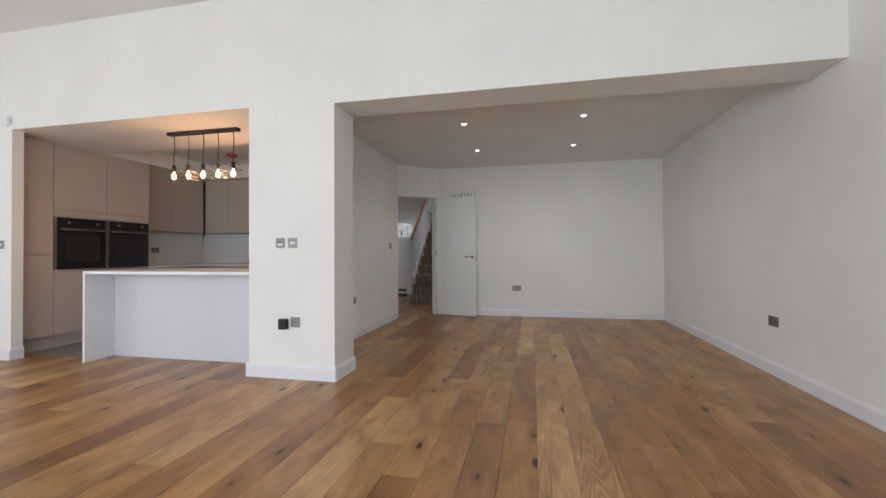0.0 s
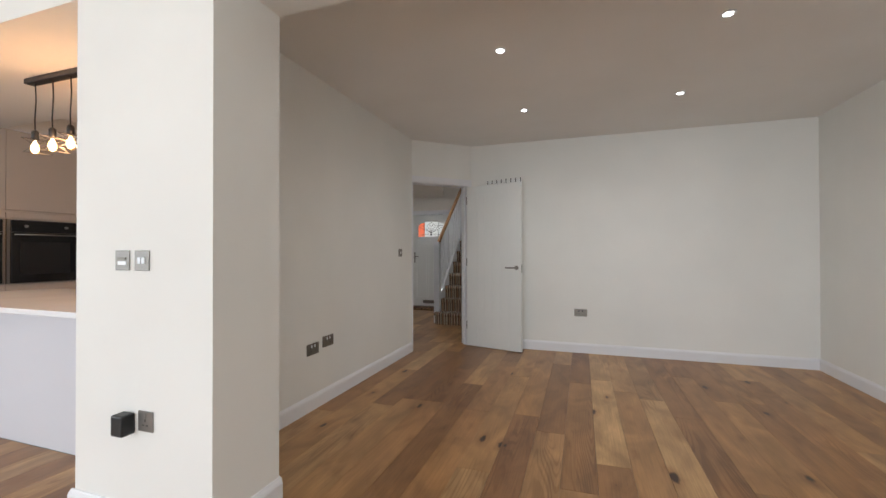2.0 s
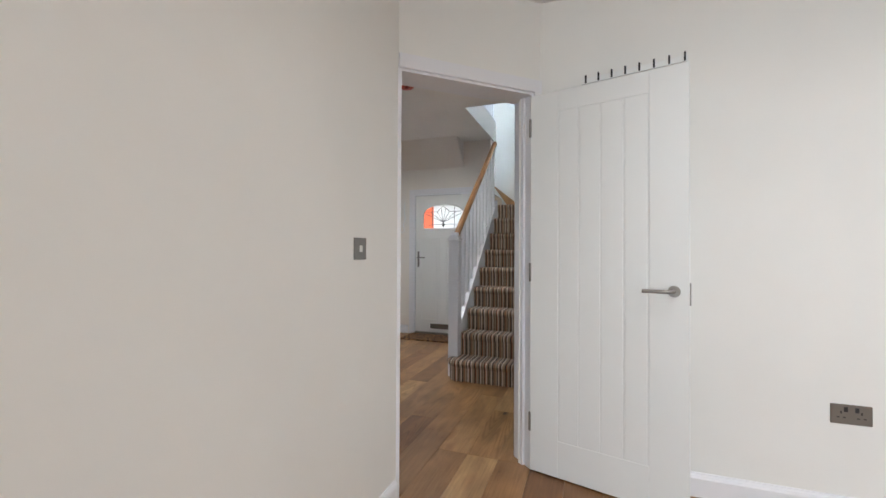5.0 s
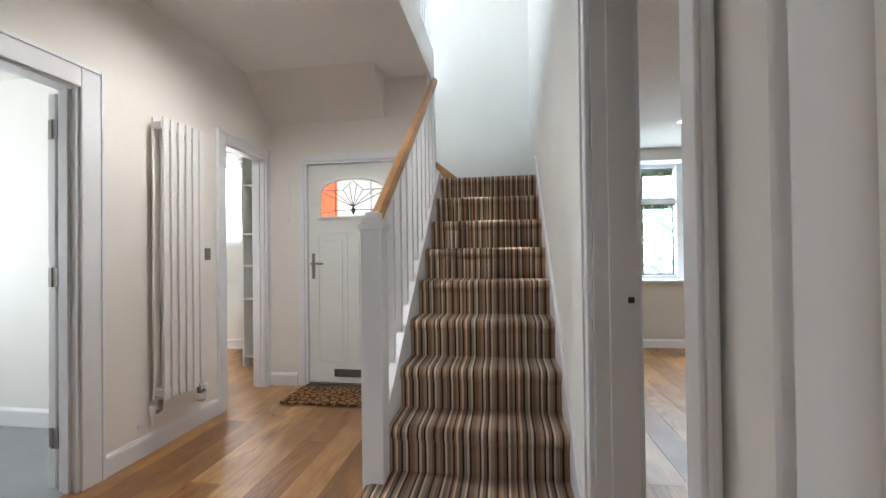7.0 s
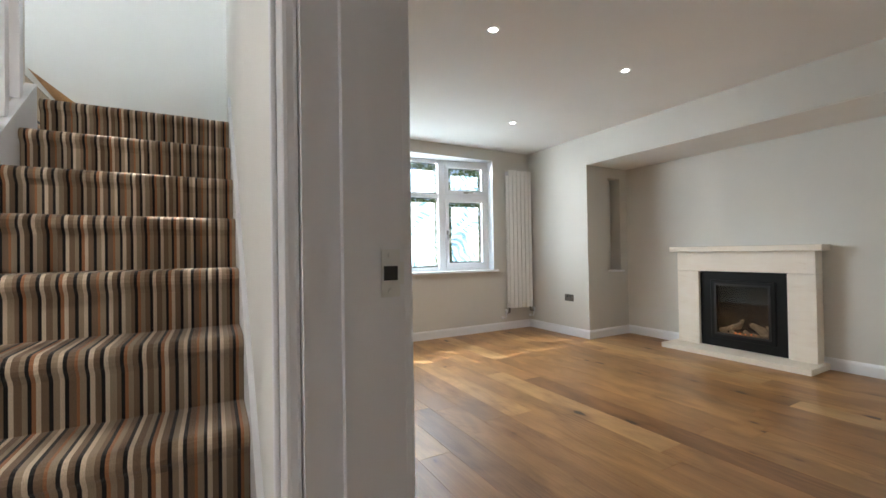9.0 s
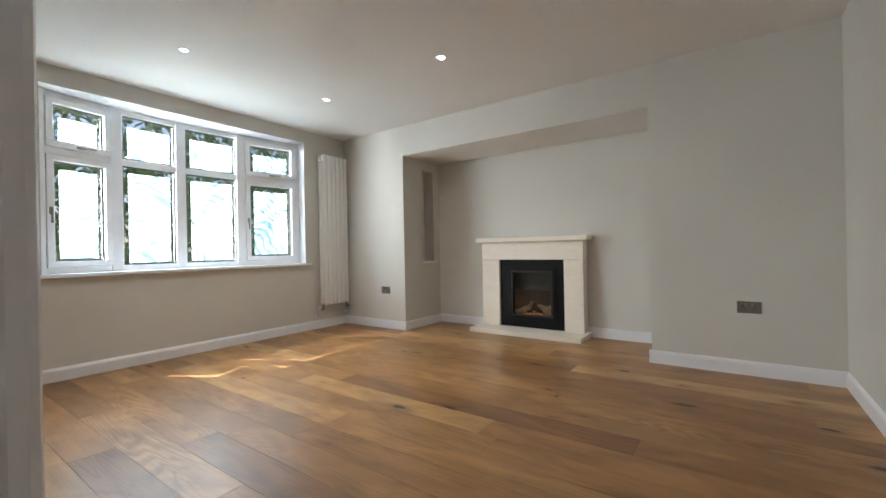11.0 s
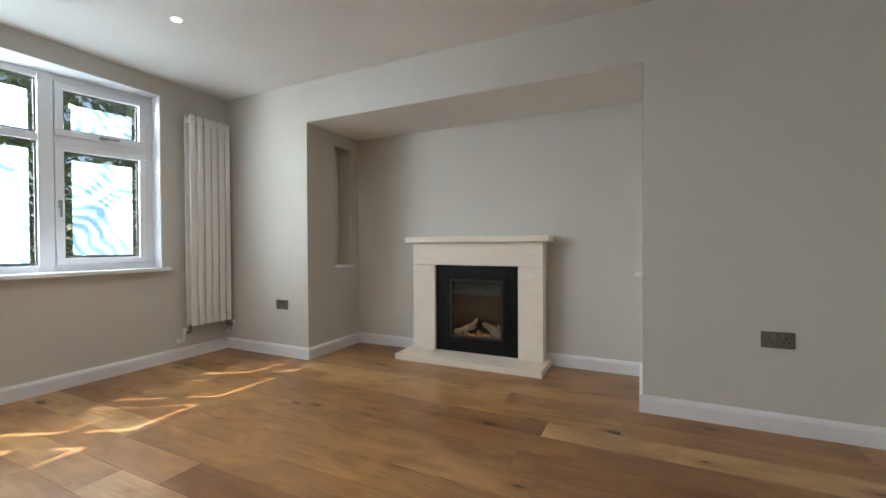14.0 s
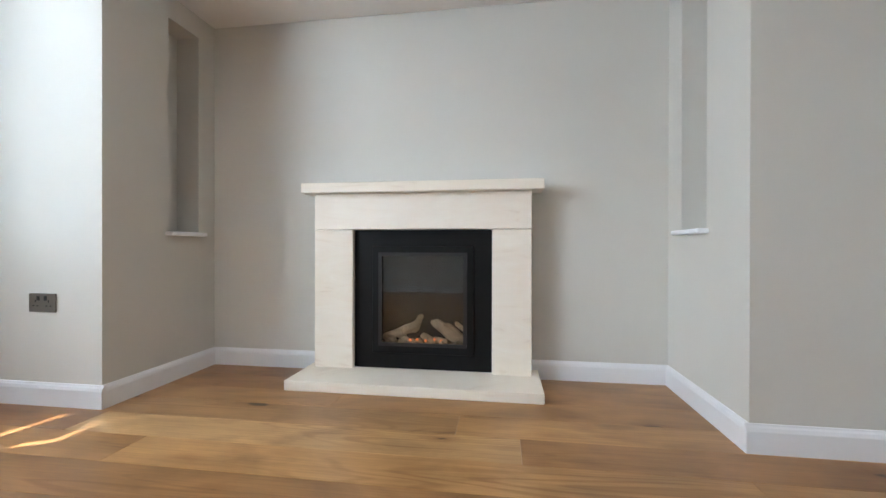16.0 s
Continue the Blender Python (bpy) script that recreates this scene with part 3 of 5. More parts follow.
structure(box("wall_living_door", LIVX, LIVX + 0.004, 8.04, WINY, 0, LC, GREIGE))
structure(blocks("wall_living_over_door", [(LIVX, LIVX + 0.004, LIVS, 8.04, 2.11, LC), (LIVX, LIVX + 0.004, LIVS, 7.26, 0, 2.11)], GREIGE))
structure(box("ceiling_living", LIVX, LIVR, LIVS, WINY, LC, LC + 0.2, CEIL))
structure(box("ceiling_alcove", LIVR + 0.002, 3.19, 8.297, 10.983, 2.1165, 2.1205, CEIL))
structure(box("ceiling_bay", -0.6, 1.9, WINY + 0.3, 12.4, 2.33, 2.5, UPVC))
skirting("baseboard_living", [((LIVR, LIVS), (LIVR, 8.313), (-1, 0)), ((LIVR, 8.295), (3.192, 8.295), (0, 1)), ((3.192, 8.295), (3.192, 9.03), (-1, 0)), ((3.192, 10.24), (3.192, 10.985), (-1, 0)),
                               ((3.192, 10.985), (LIVR, 10.985), (0, -1)), ((LIVR, 10.967), (LIVR, WINY), (-1, 0)), ((LIVR, WINY), (LIVX, WINY), (0, -1)), ((LIVX, LIVS), (LIVR, LIVS), (0, 1)), ((LIVX + 0.004, 8.1), (LIVX + 0.004, WINY), (1, 0))], h=0.105)

# door frames of hall and living room


def door_frame(name, x0, x1, y0, y1, top, label, faces=(True, True), wide=0.07, corner=99.0):
    f = structure(thing(name, ((x0 + x1) / 2, (y0 + y1) / 2, 0), label, "door frame"))
    box("jamb", x0 - 0.004, x1 + 0.004, y0, y0 + 0.03, 0, top, GLOSS, f)
    box("jamb", x0 - 0.004, x1 + 0.004, y1 - 0.03, y1, 0, top, GLOSS, f)
    box("head", x0 - 0.004, x1 + 0.004, y0 + 0.03, y1 - 0.03, top - 0.03, top, GLOSS, f)
    m = (x0 + x1) / 2
    blocks("stop", [(m - 0.02, m + 0.015, y0 + 0.03, y0 + 0.043, 0, top - 0.03), (m - 0.02, m + 0.015, y1 - 0.043, y1 - 0.03, 0, top - 0.03)], GLOSS, f)
    for on, xa, s in ((faces[0], x0 - 0.004, -1), (faces[1], x1 + 0.004, 1)):
        if on:
            a, b = sorted((xa, xa + 0.02 * s))
            blocks("architrave", [(a, b, y0 + 0.018 - wide, y0 + 0.018, 0, top - 0.018 + wide), (a, b, y1 - 0.018, min(corner, y1 - 0.018 + wide), 0, top - 0.018 + wide), (a, b, y0 + 0.018, y1 - 0.018, top - 0.018, top - 0.018 + wide)], GLOSS, f, 0.006)
            a, b = sorted((xa + 0.0195 * s, xa + 0.027 * s))
            blocks("architrave_band", [(a, b, y0 + 0.022 - wide, y0 + 0.042 - wide, 0, top - 0.022 + wide), (a, b, y1 - 0.042 + wide, min(corner, y1 - 0.022 + wide), 0, top - 0.022 + wide), (a, b, y0 + 0.042 - wide, y1 - 0.042 + wide, top - 0.042 + wide, top - 0.022 + wide)], GLOSS, f, 0.003)
    return f


f2 = door_frame("door_2", STAIRX, LIVX + 0.004, 7.27, 8.03, 2.1, "white painted door frame to the living room")
blocks("strike_plate", [(-1.325, -1.299, 7.998, 8.0005, 1.014, 1.077), (-1.299, -1.293, 7.998, 8.0005, 1.03, 1.06)], CHROME, f2)
box("latch_hole", -1.322, -1.303, 7.996, 7.9985, 1.036, 1.055, BLACK, f2)
for z in (1.0695, 1.0215):
    disc("screw", (-1.312, 7.998, z), 0.004, 0.002, (0, -1, 0), CHROME, f2, 12)
door_frame("door_3", HALLX - 0.1, HALLX, 7.68, 8.46, 2.1, "white painted door frame to a carpeted room", wide=0.125)
f4 = door_frame("door_4", HALLX - 0.1, HALLX, 9.54, 10.125, 2.1, "white painted door frame to a store room", wide=0.1, corner=10.168)
disc("latch_hole", (-3.93, 10.094, 1.05), 0.012, 0.003, (0, -1, 0), BLACK, f4, 16)

# ---- doors ----


def handle(parent, at, along, out, mat=STEEL):
    """A round rose with a straight lever."""
    at, along, out = Vector(at), Vector(along).normalized(), Vector(out).normalized()
    disc("rose", at, 0.026, 0.009, out, mat, parent)
    tube("lever", [tuple(at + out * 0.008), tuple(at + out * 0.045), tuple(at + out * 0.05 + along * 0.012), tuple(at + out * 0.05 + along * 0.125)], 0.009, mat, parent)


HINGE = A + U * 0.76 - N * 0.006
TIP = Vector((-0.637, 6.715, 0))
LW = (TIP - HINGE).normalized()
LN = Vector((LW.y, -LW.x, 0))
door = thing("panel_door", HINGE, "white grooved cottage door, standing open into the room", "door")
verts, faces = [], []
WIDTH, GROOVES = 0.755, [0.16, 0.267, 0.374, 0.481, 0.588]


def leaf_block(s0, s1, d0, d1, z0, z1):
    n = len(verts)
    for z in (z0, z1):
        for s, d in ((s0, d0), (s1, d0), (s1, d1), (s0, d1)):
            p = HINGE + LW * s + LN * d
            verts.append((p.x, p.y, z))
    faces.extend([[n + i for i in f] for f in ((0, 3, 2, 1), (4, 5, 6, 7), (0, 1, 5, 4), (1, 2, 6, 5), (2, 3, 7, 6), (3, 0, 4, 7))])


leaf_block(0, WIDTH, -0.03, 0.0, 0.008, 2.055)
leaf_block(0, 0.156, 0, 0.006, 0.008, 2.055)
leaf_block(0.592, WIDTH, 0, 0.006, 0.008, 2.055)
leaf_block(0.156, 0.592, 0, 0.006, 1.945, 2.055)
leaf_block(0.156, 0.592, 0, 0.006, 0.008, 0.2)
for a, b in zip(GROOVES, GROOVES[1:]):
    leaf_block(a + 0.004, b - 0.004, 0, 0.0055, 0.2, 1.945)
leaf = mesh_object("leaf", verts, faces, DOORW, door)
leaf.modifiers.new("edges", "BEVEL").width = 0.002
handle(door, HINGE + LW * (WIDTH - 0.06) + LN * 0.006 + Vector((0, 0, 1.02)), -LW, LN)
p = HINGE + LW * (WIDTH + 0.0005) + LN * -0.012
blocks("latch_plate", [(p.x - 0.003, p.x + 0.003, p.y - 0.012, p.y + 0.012, 0.96, 1.06)], STEEL, door)
for z in (0.22, 1.036, 1.83):
    q = HINGE + LN * 0.004
    disc("hinge", (q.x, q.y, z), 0.007, 0.1, (0, 0, 1), STEEL, door, 12)
for z in (0.22, 1.036, 1.83):
    verts, faces = [], []
    leaf_block(-0.002, -0.0005, -0.03, 0.0, z, z + 0.1)
    mesh_object("hinge_leaf", verts, faces, STEEL, door)
rack = thing("over_door_hook_rack", HINGE + LW * 0.5 + Vector((0, 0, 2.055)), "white hook rack with dark prongs hung over the door", "hook rack")
verts, faces = [], []
leaf_block(0.28, WIDTH - 0.01, -0.034, -0.03, 2.0, 2.1)
leaf_block(0.28, WIDTH - 0.01, -0.034, 0.008, 2.057, 2.06)
mesh_object("plate", verts, faces, DOORW, rack)
for i in range(8):
    verts, faces = [], []
    s = 0.29 + i * (WIDTH - 0.31) / 7
    leaf_block(s - 0.004, s + 0.004, -0.03, -0.024, 2.062, 2.115)
    mesh_object("prong", verts, faces, BLACK, rack)

study_door = thing("study_door", (-4.0, 8.43, 0), "white door with steel hinges, folded back into the room", "door")
box("leaf", -4.06, -4.018, 8.44, 9.08, 0.008, 2.06, DOORW, study_door, 0.003)
for z in (0.22, 1.05, 1.82):
    blocks("hinge", [(-4.0185, -3.986, 8.427, 8.4295, z, z + 0.1), (-4.055, -4.0205, 8.4375, 8.44, z, z + 0.1)], STEEL, study_door)
    disc("hinge_pin", (-4.019, 8.428, z), 0.007, 0.1, (0, 0, 1), STEEL, study_door, 12)

front_frame = structure(thing("door_5", (-3.07, DOORY, 0), "white frame of the front door", "door frame"))
blocks("frame", [(-3.53, -3.495, DOORY - 0.006, DOORY + 0.09, 0.02, 2.06), (-2.645, -2.61, DOORY - 0.006, DOORY + 0.09, 0.02, 2.06), (-3.495, -2.645, DOORY - 0.006, DOORY + 0.09, 2.03, 2.06)], UPVC, front_frame)
blocks("architrave", [(-3.58, -3.515, DOORY - 0.022, DOORY - 0.006, 0, 2.12), (-2.625, -2.56, DOORY - 0.022, DOORY - 0.006, 0, 2.12), (-3.515, -2.625, DOORY - 0.022, DOORY - 0.006, 2.05, 2.12)], GLOSS, front_frame, 0.005)
box("threshold", -3.495, -2.645, DOORY, DOORY + 0.2, 0.0, 0.028, STEEL, front_frame)
fd = thing("front_door", (-3.07, DOORY + 0.04, 0.03), "white panelled front door with an arched leaded fanlight", "door")
Y0, Y1 = DOORY + 0.02, DOORY + 0.064
GX0, GX1, GZ0, GSIDE, GTOP = -3.37, -2.76, 1.55, 1.77, 1.885


def arch(x):
    return GSIDE + (GTOP - GSIDE) * math.sqrt(max(0.0, 1 - ((x - (GX0 + GX1) / 2) / ((GX1 - GX0) / 2)) ** 2))


steps = 16
xs = [GX0 + (GX1 - GX0) * i / steps for i in range(steps + 1)]
verts, faces = [], []


def slab(x0, x1, za0, za1, zb):
    n = len(verts)
    for y in (Y0, Y1):
        verts.extend([(x0, y, za0), (x1, y, za1), (x1, y, zb), (x0, y, zb)])
    faces.extend([[n + i for i in f] for f in ((0, 1, 2, 3), (7, 6, 5, 4), (0, 4, 5, 1), (1, 5, 6, 2), (2, 6, 7, 3), (3, 7, 4, 0))])


slab(-3.49, GX0, 0.035, 0.035, 2.027)
slab(GX1, -2.65, 0.035, 0.035, 2.027)
slab(GX0, GX1, 0.035, 0.035, GZ0)
for x0, x1 in zip(xs, xs[1:]):
    slab(x0, x1, arch(x0), arch(x1), 2.027)
mesh_object("leaf", verts, faces, DOORW, fd)
for x0, x1 in ((-3.41, -3.115), (-3.025, -2.73)):
    blocks("panel", [(x0, x1, Y0 - 0.007, Y0, 0.2, 0.222), (x0, x1, Y0 - 0.007, Y0, 1.378, 1.4), (x0, x0 + 0.022, Y0 - 0.007, Y0, 0.222, 1.378), (x1 - 0.022, x1, Y0 - 0.007, Y0, 0.222, 1.378), (x0 + 0.05, x1 - 0.05, Y0 - 0.006, Y0, 0.27, 1.33)], DOORW, fd, 0.004)
mid = (GX0 + GX1) / 2
box("sill_bead", GX0 - 0.03, GX1 + 0.03, Y0 - 0.02, Y0, GZ0 - 0.028, GZ0, DOORW, fd, 0.004)
rim = [(x, Y0 - 0.004, arch(x) + 0.008) for x in xs]
tube("arch_bead", [(GX0 - 0.006, Y0 - 0.004, GZ0), *rim, (GX1 + 0.006, Y0 - 0.004, GZ0)], 0.012, DOORW, fd)


def pane(name, x0, x1, z1, mat):
    pts = [x for x in xs if x0 <= x <= x1]
    v = [(x, Y0 + 0.02, GZ0) for x in pts] + [(x, Y0 + 0.02, min(arch(x), z1)) for x in reversed(pts)]
    v += [(x, y + 0.006, z) for x, y, z in v]
    n = len(v) // 2
    ob = mesh_object(name, v, [list(range(n)), list(range(2 * n - 1, n - 1, -1))] + [[i, (i + 1) % n, n + (i + 1) % n, n + i] for i in range(n)], mat, fd)
    ob.visible_shadow = False


pane("pane", xs[0], xs[4], 3, ORANGE)
pane("pane", xs[4], xs[12], 3, FROST)
pane("pane", xs[12], xs[16], 3, FROST)


def lead(*points):
    tube("lead", [(x, Y0 + 0.016, z) for x, z in points], 0.0035, LEAD, fd)


HZ, BZ = 1.79, GZ0 + 0.055
for s in (-1, 1):
    lead((mid + s * 0.17, GZ0), (mid + s * 0.17, arch(mid + 0.17)))
    lead((mid + s * 0.3, HZ), (mid + s * 0.095, HZ), (mid, arch(mid) - 0.012))
    for tx, tz in ((0.095, HZ), (0.035, arch(mid) - 0.05), (0.2, HZ), (0.29, HZ - 0.02)):
        lead((mid, BZ + 0.03), (mid + s * tx, tz))
    lead((mid, BZ), (mid + s * 0.19, BZ), (mid + s * 0.21, BZ - 0.02), (mid + s * 0.3, BZ - 0.02))
lathe("lead_drop", [(0.0, -0.05), (0.018, -0.02), (0.02, 0.0), (0.0, 0.03)], (mid, Y0 + 0.016, GZ0 + 0.06), LEAD, fd, 12)
box("back_plate", -3.46, -3.43, Y0 - 0.009, Y0, 0.98, 1.21, STEEL, fd, 0.004)
tube("lever", [(-3.445, Y0 - 0.005, 1.12), (-3.445, Y0 - 0.05, 1.12), (-3.33, Y0 - 0.055, 1.118)], 0.009, STEEL, fd)
box("letter_plate", -3.25, -2.93, Y0 - 0.012, Y0, 0.09, 0.16, DARKSTEEL, fd, 0.004)
mat_ = tagged(box("door_mat", -3.52, -2.78, 9.72, 10.13, 0.0, 0.018, COIR, None, 0.005), "brown and black patterned coir door mat", "door mat")
tagged(tube("loose_wire", [(-3.66, DOORY - 0.004, 1.95), (-3.672, DOORY - 0.008, 1.8), (-3.65, DOORY - 0.006, 1.7), (-3.685, DOORY - 0.01, 1.6), (-3.66, DOORY - 0.014, 1.52), (-3.7, DOORY - 0.01, 1.49), (-3.74, DOORY - 0.006, 1.5)], 0.004, UPVC), "thin white wire hanging from the wall", "wire")

# ---- stairs ----
RISE, GOING, NOSE1, RISE1 = 0.208, 0.2405, 8.23, 0.1935
SL, SR = -2.25, STAIRX
stairs = structure(thing("staircase", ((SL + SR) / 2, NOSE1, 0), "staircase with brown striped carpet and a white string", "stairs"))


def tread_height(k):
    return RISE1 + (k - 1) * RISE


def tread(k, x0, x1, depth):
    """Carpeted step with a rounded nosing."""
    y, z0, z1 = NOSE1 + (k - 1) * GOING, (0 if k == 1 else tread_height(k - 1) - 0.03), tread_height(k)
    r = 0.034
    prof = [(0.02, z0), (0.02, z1 - 0.075)] + [(r - r * math.cos(a) - 0.0, z1 - r + r * math.sin(a)) for a in [-0.9 + i * (math.pi / 2 + 0.9) / 6 for i in range(7)]] + [(depth, z1), (depth, z0)]
    return prism("tread", prof, (1, 0, 0), x1 - x0, STRIPES, (x0, y, 0), (0, 1, 0), (0, 0, 1), stairs)


for k in range(2, 9):
    tread(k, SL, SR - 0.016, GOING + 0.04)
tread(9, SL, SR - 0.016, 0.92)
# rounded bottom step, carried past the newel
pts = [(SR - 0.016, NOSE1), (-2.22, NOSE1)] + [(-2.22 + 0.11 * math.cos(a), NOSE1 + 0.11 + 0.11 * math.sin(a)) for a in [-math.pi / 2 - i * math.pi / 16 for i in range(1, 9)]] + [(-2.33, 8.43), (-2.25, 8.43), (-2.25, 8.6), (SR - 0.016, 8.6)]
verts, faces = [], []
for inset, z in ((0.02, 0.0), (0.02, 0.125), (0.006, 0.148), (0.0, 0.165), (0.008, 0.184), (0.03, RISE1)):
    for x, y in pts:
        verts.append((x + (inset if x < -2.26 else 0), y + (inset if y < 8.4 else 0), z))
n = len(pts)
for r in range(5):
    faces += [[r * n + i, r * n + (i + 1) % n, (r + 1) * n + (i + 1) % n, (r + 1) * n + i] for i in range(n)]
faces += [list(range(n)), [5 * n + i for i in range(n)]]
mesh_object("tread", verts, faces, STRIPES, stairs)
# upper turn of the flight and the wall strings
for j in range(3):
    blocks("tread", [(SL - 0.14 - 0.24 * (j + 1), SL - 0.14 - 0.24 * j, 10.38, 11.08, tread_height(9), tread_height(10 + j))], STRIPES, stairs, 0.012)
slope = (2.70 - 1.35) / (10.12 - 8.42)


def rail_z(y):
    return 1.33 + slope * (y - 8.42)


def strip(name, y0, y1, lo, hi, x0, x1, mat, zf=rail_z):
    v = [(x, y, zf(y) + d) for x in (x0, x1) for y, d in ((y0, lo), (y1, lo), (y1, hi), (y0, hi))]
    return mesh_object(name, v, [(0, 1, 2, 3), (7, 6, 5, 4), (0, 4, 5, 1), (1, 5, 6, 2), (2, 6, 7, 3), (3, 7, 4, 0)], mat, stairs)


def pitch(y):
    return tread_height(1) + (y - NOSE1) * RISE / GOING


strip("wall_string", 8.25, 10.3, -0.3, 0.06, SR - 0.016, SR - 0.0005, GLOSS, pitch)
strip("string", 8.46, 10.15, -0.6, 0.06, -2.295, -2.253, GLOSS, pitch)
mesh_object("spandrel", [(x, y, z) for x in (-2.29, -2.258) for y, z in ((8.47, 0.0), (10.16, 0.0), (10.16, 1.6), (8.47, 0.2))], [(0, 1, 2, 3), (7, 6, 5, 4), (0, 4, 5, 1), (1, 5, 6, 2), (2, 6, 7, 3), (3, 7, 4, 0)], GLOSS, stairs)
v = [(SL + 0.0, 11.06, 1.88), (SL + 0.0, 11.095, 1.88), (SL - 0.3, 11.06, 2.3), (SL - 0.3, 11.095, 2.3), (SL + 0.22, 11.06, 1.88), (SL + 0.22, 11.095, 1.88)]
mesh_object("upper_string", v, [(0, 2, 4), (1, 5, 3), (2, 3, 5, 4), (0, 1, 3, 2), (0, 4, 5, 1)], RAILOAK, stairs)
blocks("newel", [(-2.34, -2.24, 8.37, 8.47, 0.0, 1.31), (-2.35, -2.23, 8.36, 8.48, 1.31, 1.335), (-2.335, -2.245, 8.375, 8.465, 1.335, 1.36), (-2.322, -2.258, 8.388, 8.452, 1.36, 1.39)], GLOSS, stairs, 0.006)
strip("handrail", 8.425, 10.14, -0.03, 0.035, -2.32, -2.262, RAILOAK).modifiers.new("edges", "BEVEL").width = 0.014
strip("rail_fillet", 8.46, 10.14, -0.05, -0.03, -2.306, -2.274, GLOSS)
y = 8.545
while y < 10.13:
    box("baluster", -2.309, -2.271, y - 0.02, y + 0.02, pitch(y) + 0.05, rail_z(y) - 0.035, GLOSS, stairs)
    y += 0.148
landing = structure(thing("landing_balustrade", (-2.36, 9.5, HC + 0.28), "white balustrade round the stairwell on the upper floor", "balustrade"))
box("base_rail", -2.38, -2.335, 8.82, 10.38, HC + 0.28, HC + 0.31, GLOSS, landing)
y = 8.9
while y < 10.35:
    box("baluster", -2.374, -2.342, y - 0.016, y + 0.016, HC + 0.31, HC + 1.1, GLOSS, landing)
    y += 0.105
box("handrail", -2.39, -2.325, 8.82, 10.38, HC + 1.1, HC + 1.15, RAILOAK, landing, 0.012)

# ---- radiators ----


def radiator(name, at, width, height, bars, turn, label):
    """Tall flat-tube radiator; built facing -y at the origin, then turned and set."""
    r = thing(name, (0, 0, 0), label, "radiator", "tall radiators")
    pw = width / bars
    for i in range(bars):
        x = -width / 2 + pw * i
        box("tube", x + 0.0085, x + pw - 0.0085, -0.05, -0.036, 0, height, RADW, r, 0.005)
        box("tube", x + 0.006, x + pw - 0.006, 0.02, 0.034, 0, height, RADW, r, 0.005)
    for z in (0.03, height - 0.075):
        box("manifold", -width / 2 + 0.006, width / 2 - 0.006, -0.036, 0.02, z, z + 0.045, RADW, r, 0.004)
    for s in (-1, 1):
        x = s * (width / 2 - 0.02)
        disc("tail", (x, -0.008, -0.03), 0.013, 0.035, (0, 0, 1), STEEL, r, 16)
        tube("valve", [(x, -0.008, -0.02), (x, -0.008, -0.05), (x + s * 0.02, -0.008, -0.055), (x + s * 0.055, -0.008, -0.055)], 0.014, STEEL, r)
        lathe("valve_head", [(0.014, 0), (0.018, 0.01), (0.018, 0.045), (0.012, 0.055)], (x + s * 0.06, -0.008, -0.065), UPVC, r, 16)
        tube("pipe", [(x + s * 0.06, -0.008, -0.06), (x + s * 0.06, -0.008, -0.12), (x + s * 0.06, 0.01, -0.135), (x + s * 0.06, 0.072, -0.135)], 0.008, UPVC, r)
        disc("pipe_collar", (x + s * 0.06, 0.065, -0.135), 0.02, 0.008, (0, 1, 0), UPVC, r, 16)
    for z in (0.2, height - 0.25):
        box("bracket", -0.03, 0.03, 0.034, 0.074, z, z + 0.03, RADW, r)
    r.matrix_world = pose(*at, 0, 0, turn)
    return r


radiator("radiator", (2.203, WINY - 0.075, 0.3), 0.41, 1.9, 6, 0, "tall white flat-tube radiator on the greige wall")
radiator("radiator", (HALLX + 0.075, 9.02, 0.32), 0.36, 1.74, 6, 90, "tall white flat-tube radiator on the hall wall")

# ---- bay window ----
bay = structure(thing("window_1", (0.64, 12.3, 0.83), "white bow window with whitened, smeared panes", "window"))
FR = [(-0.55, 12.22), (0.0, 12.34), (0.55, 12.37), (1.16, 12.33), (1.83, 12.2)]


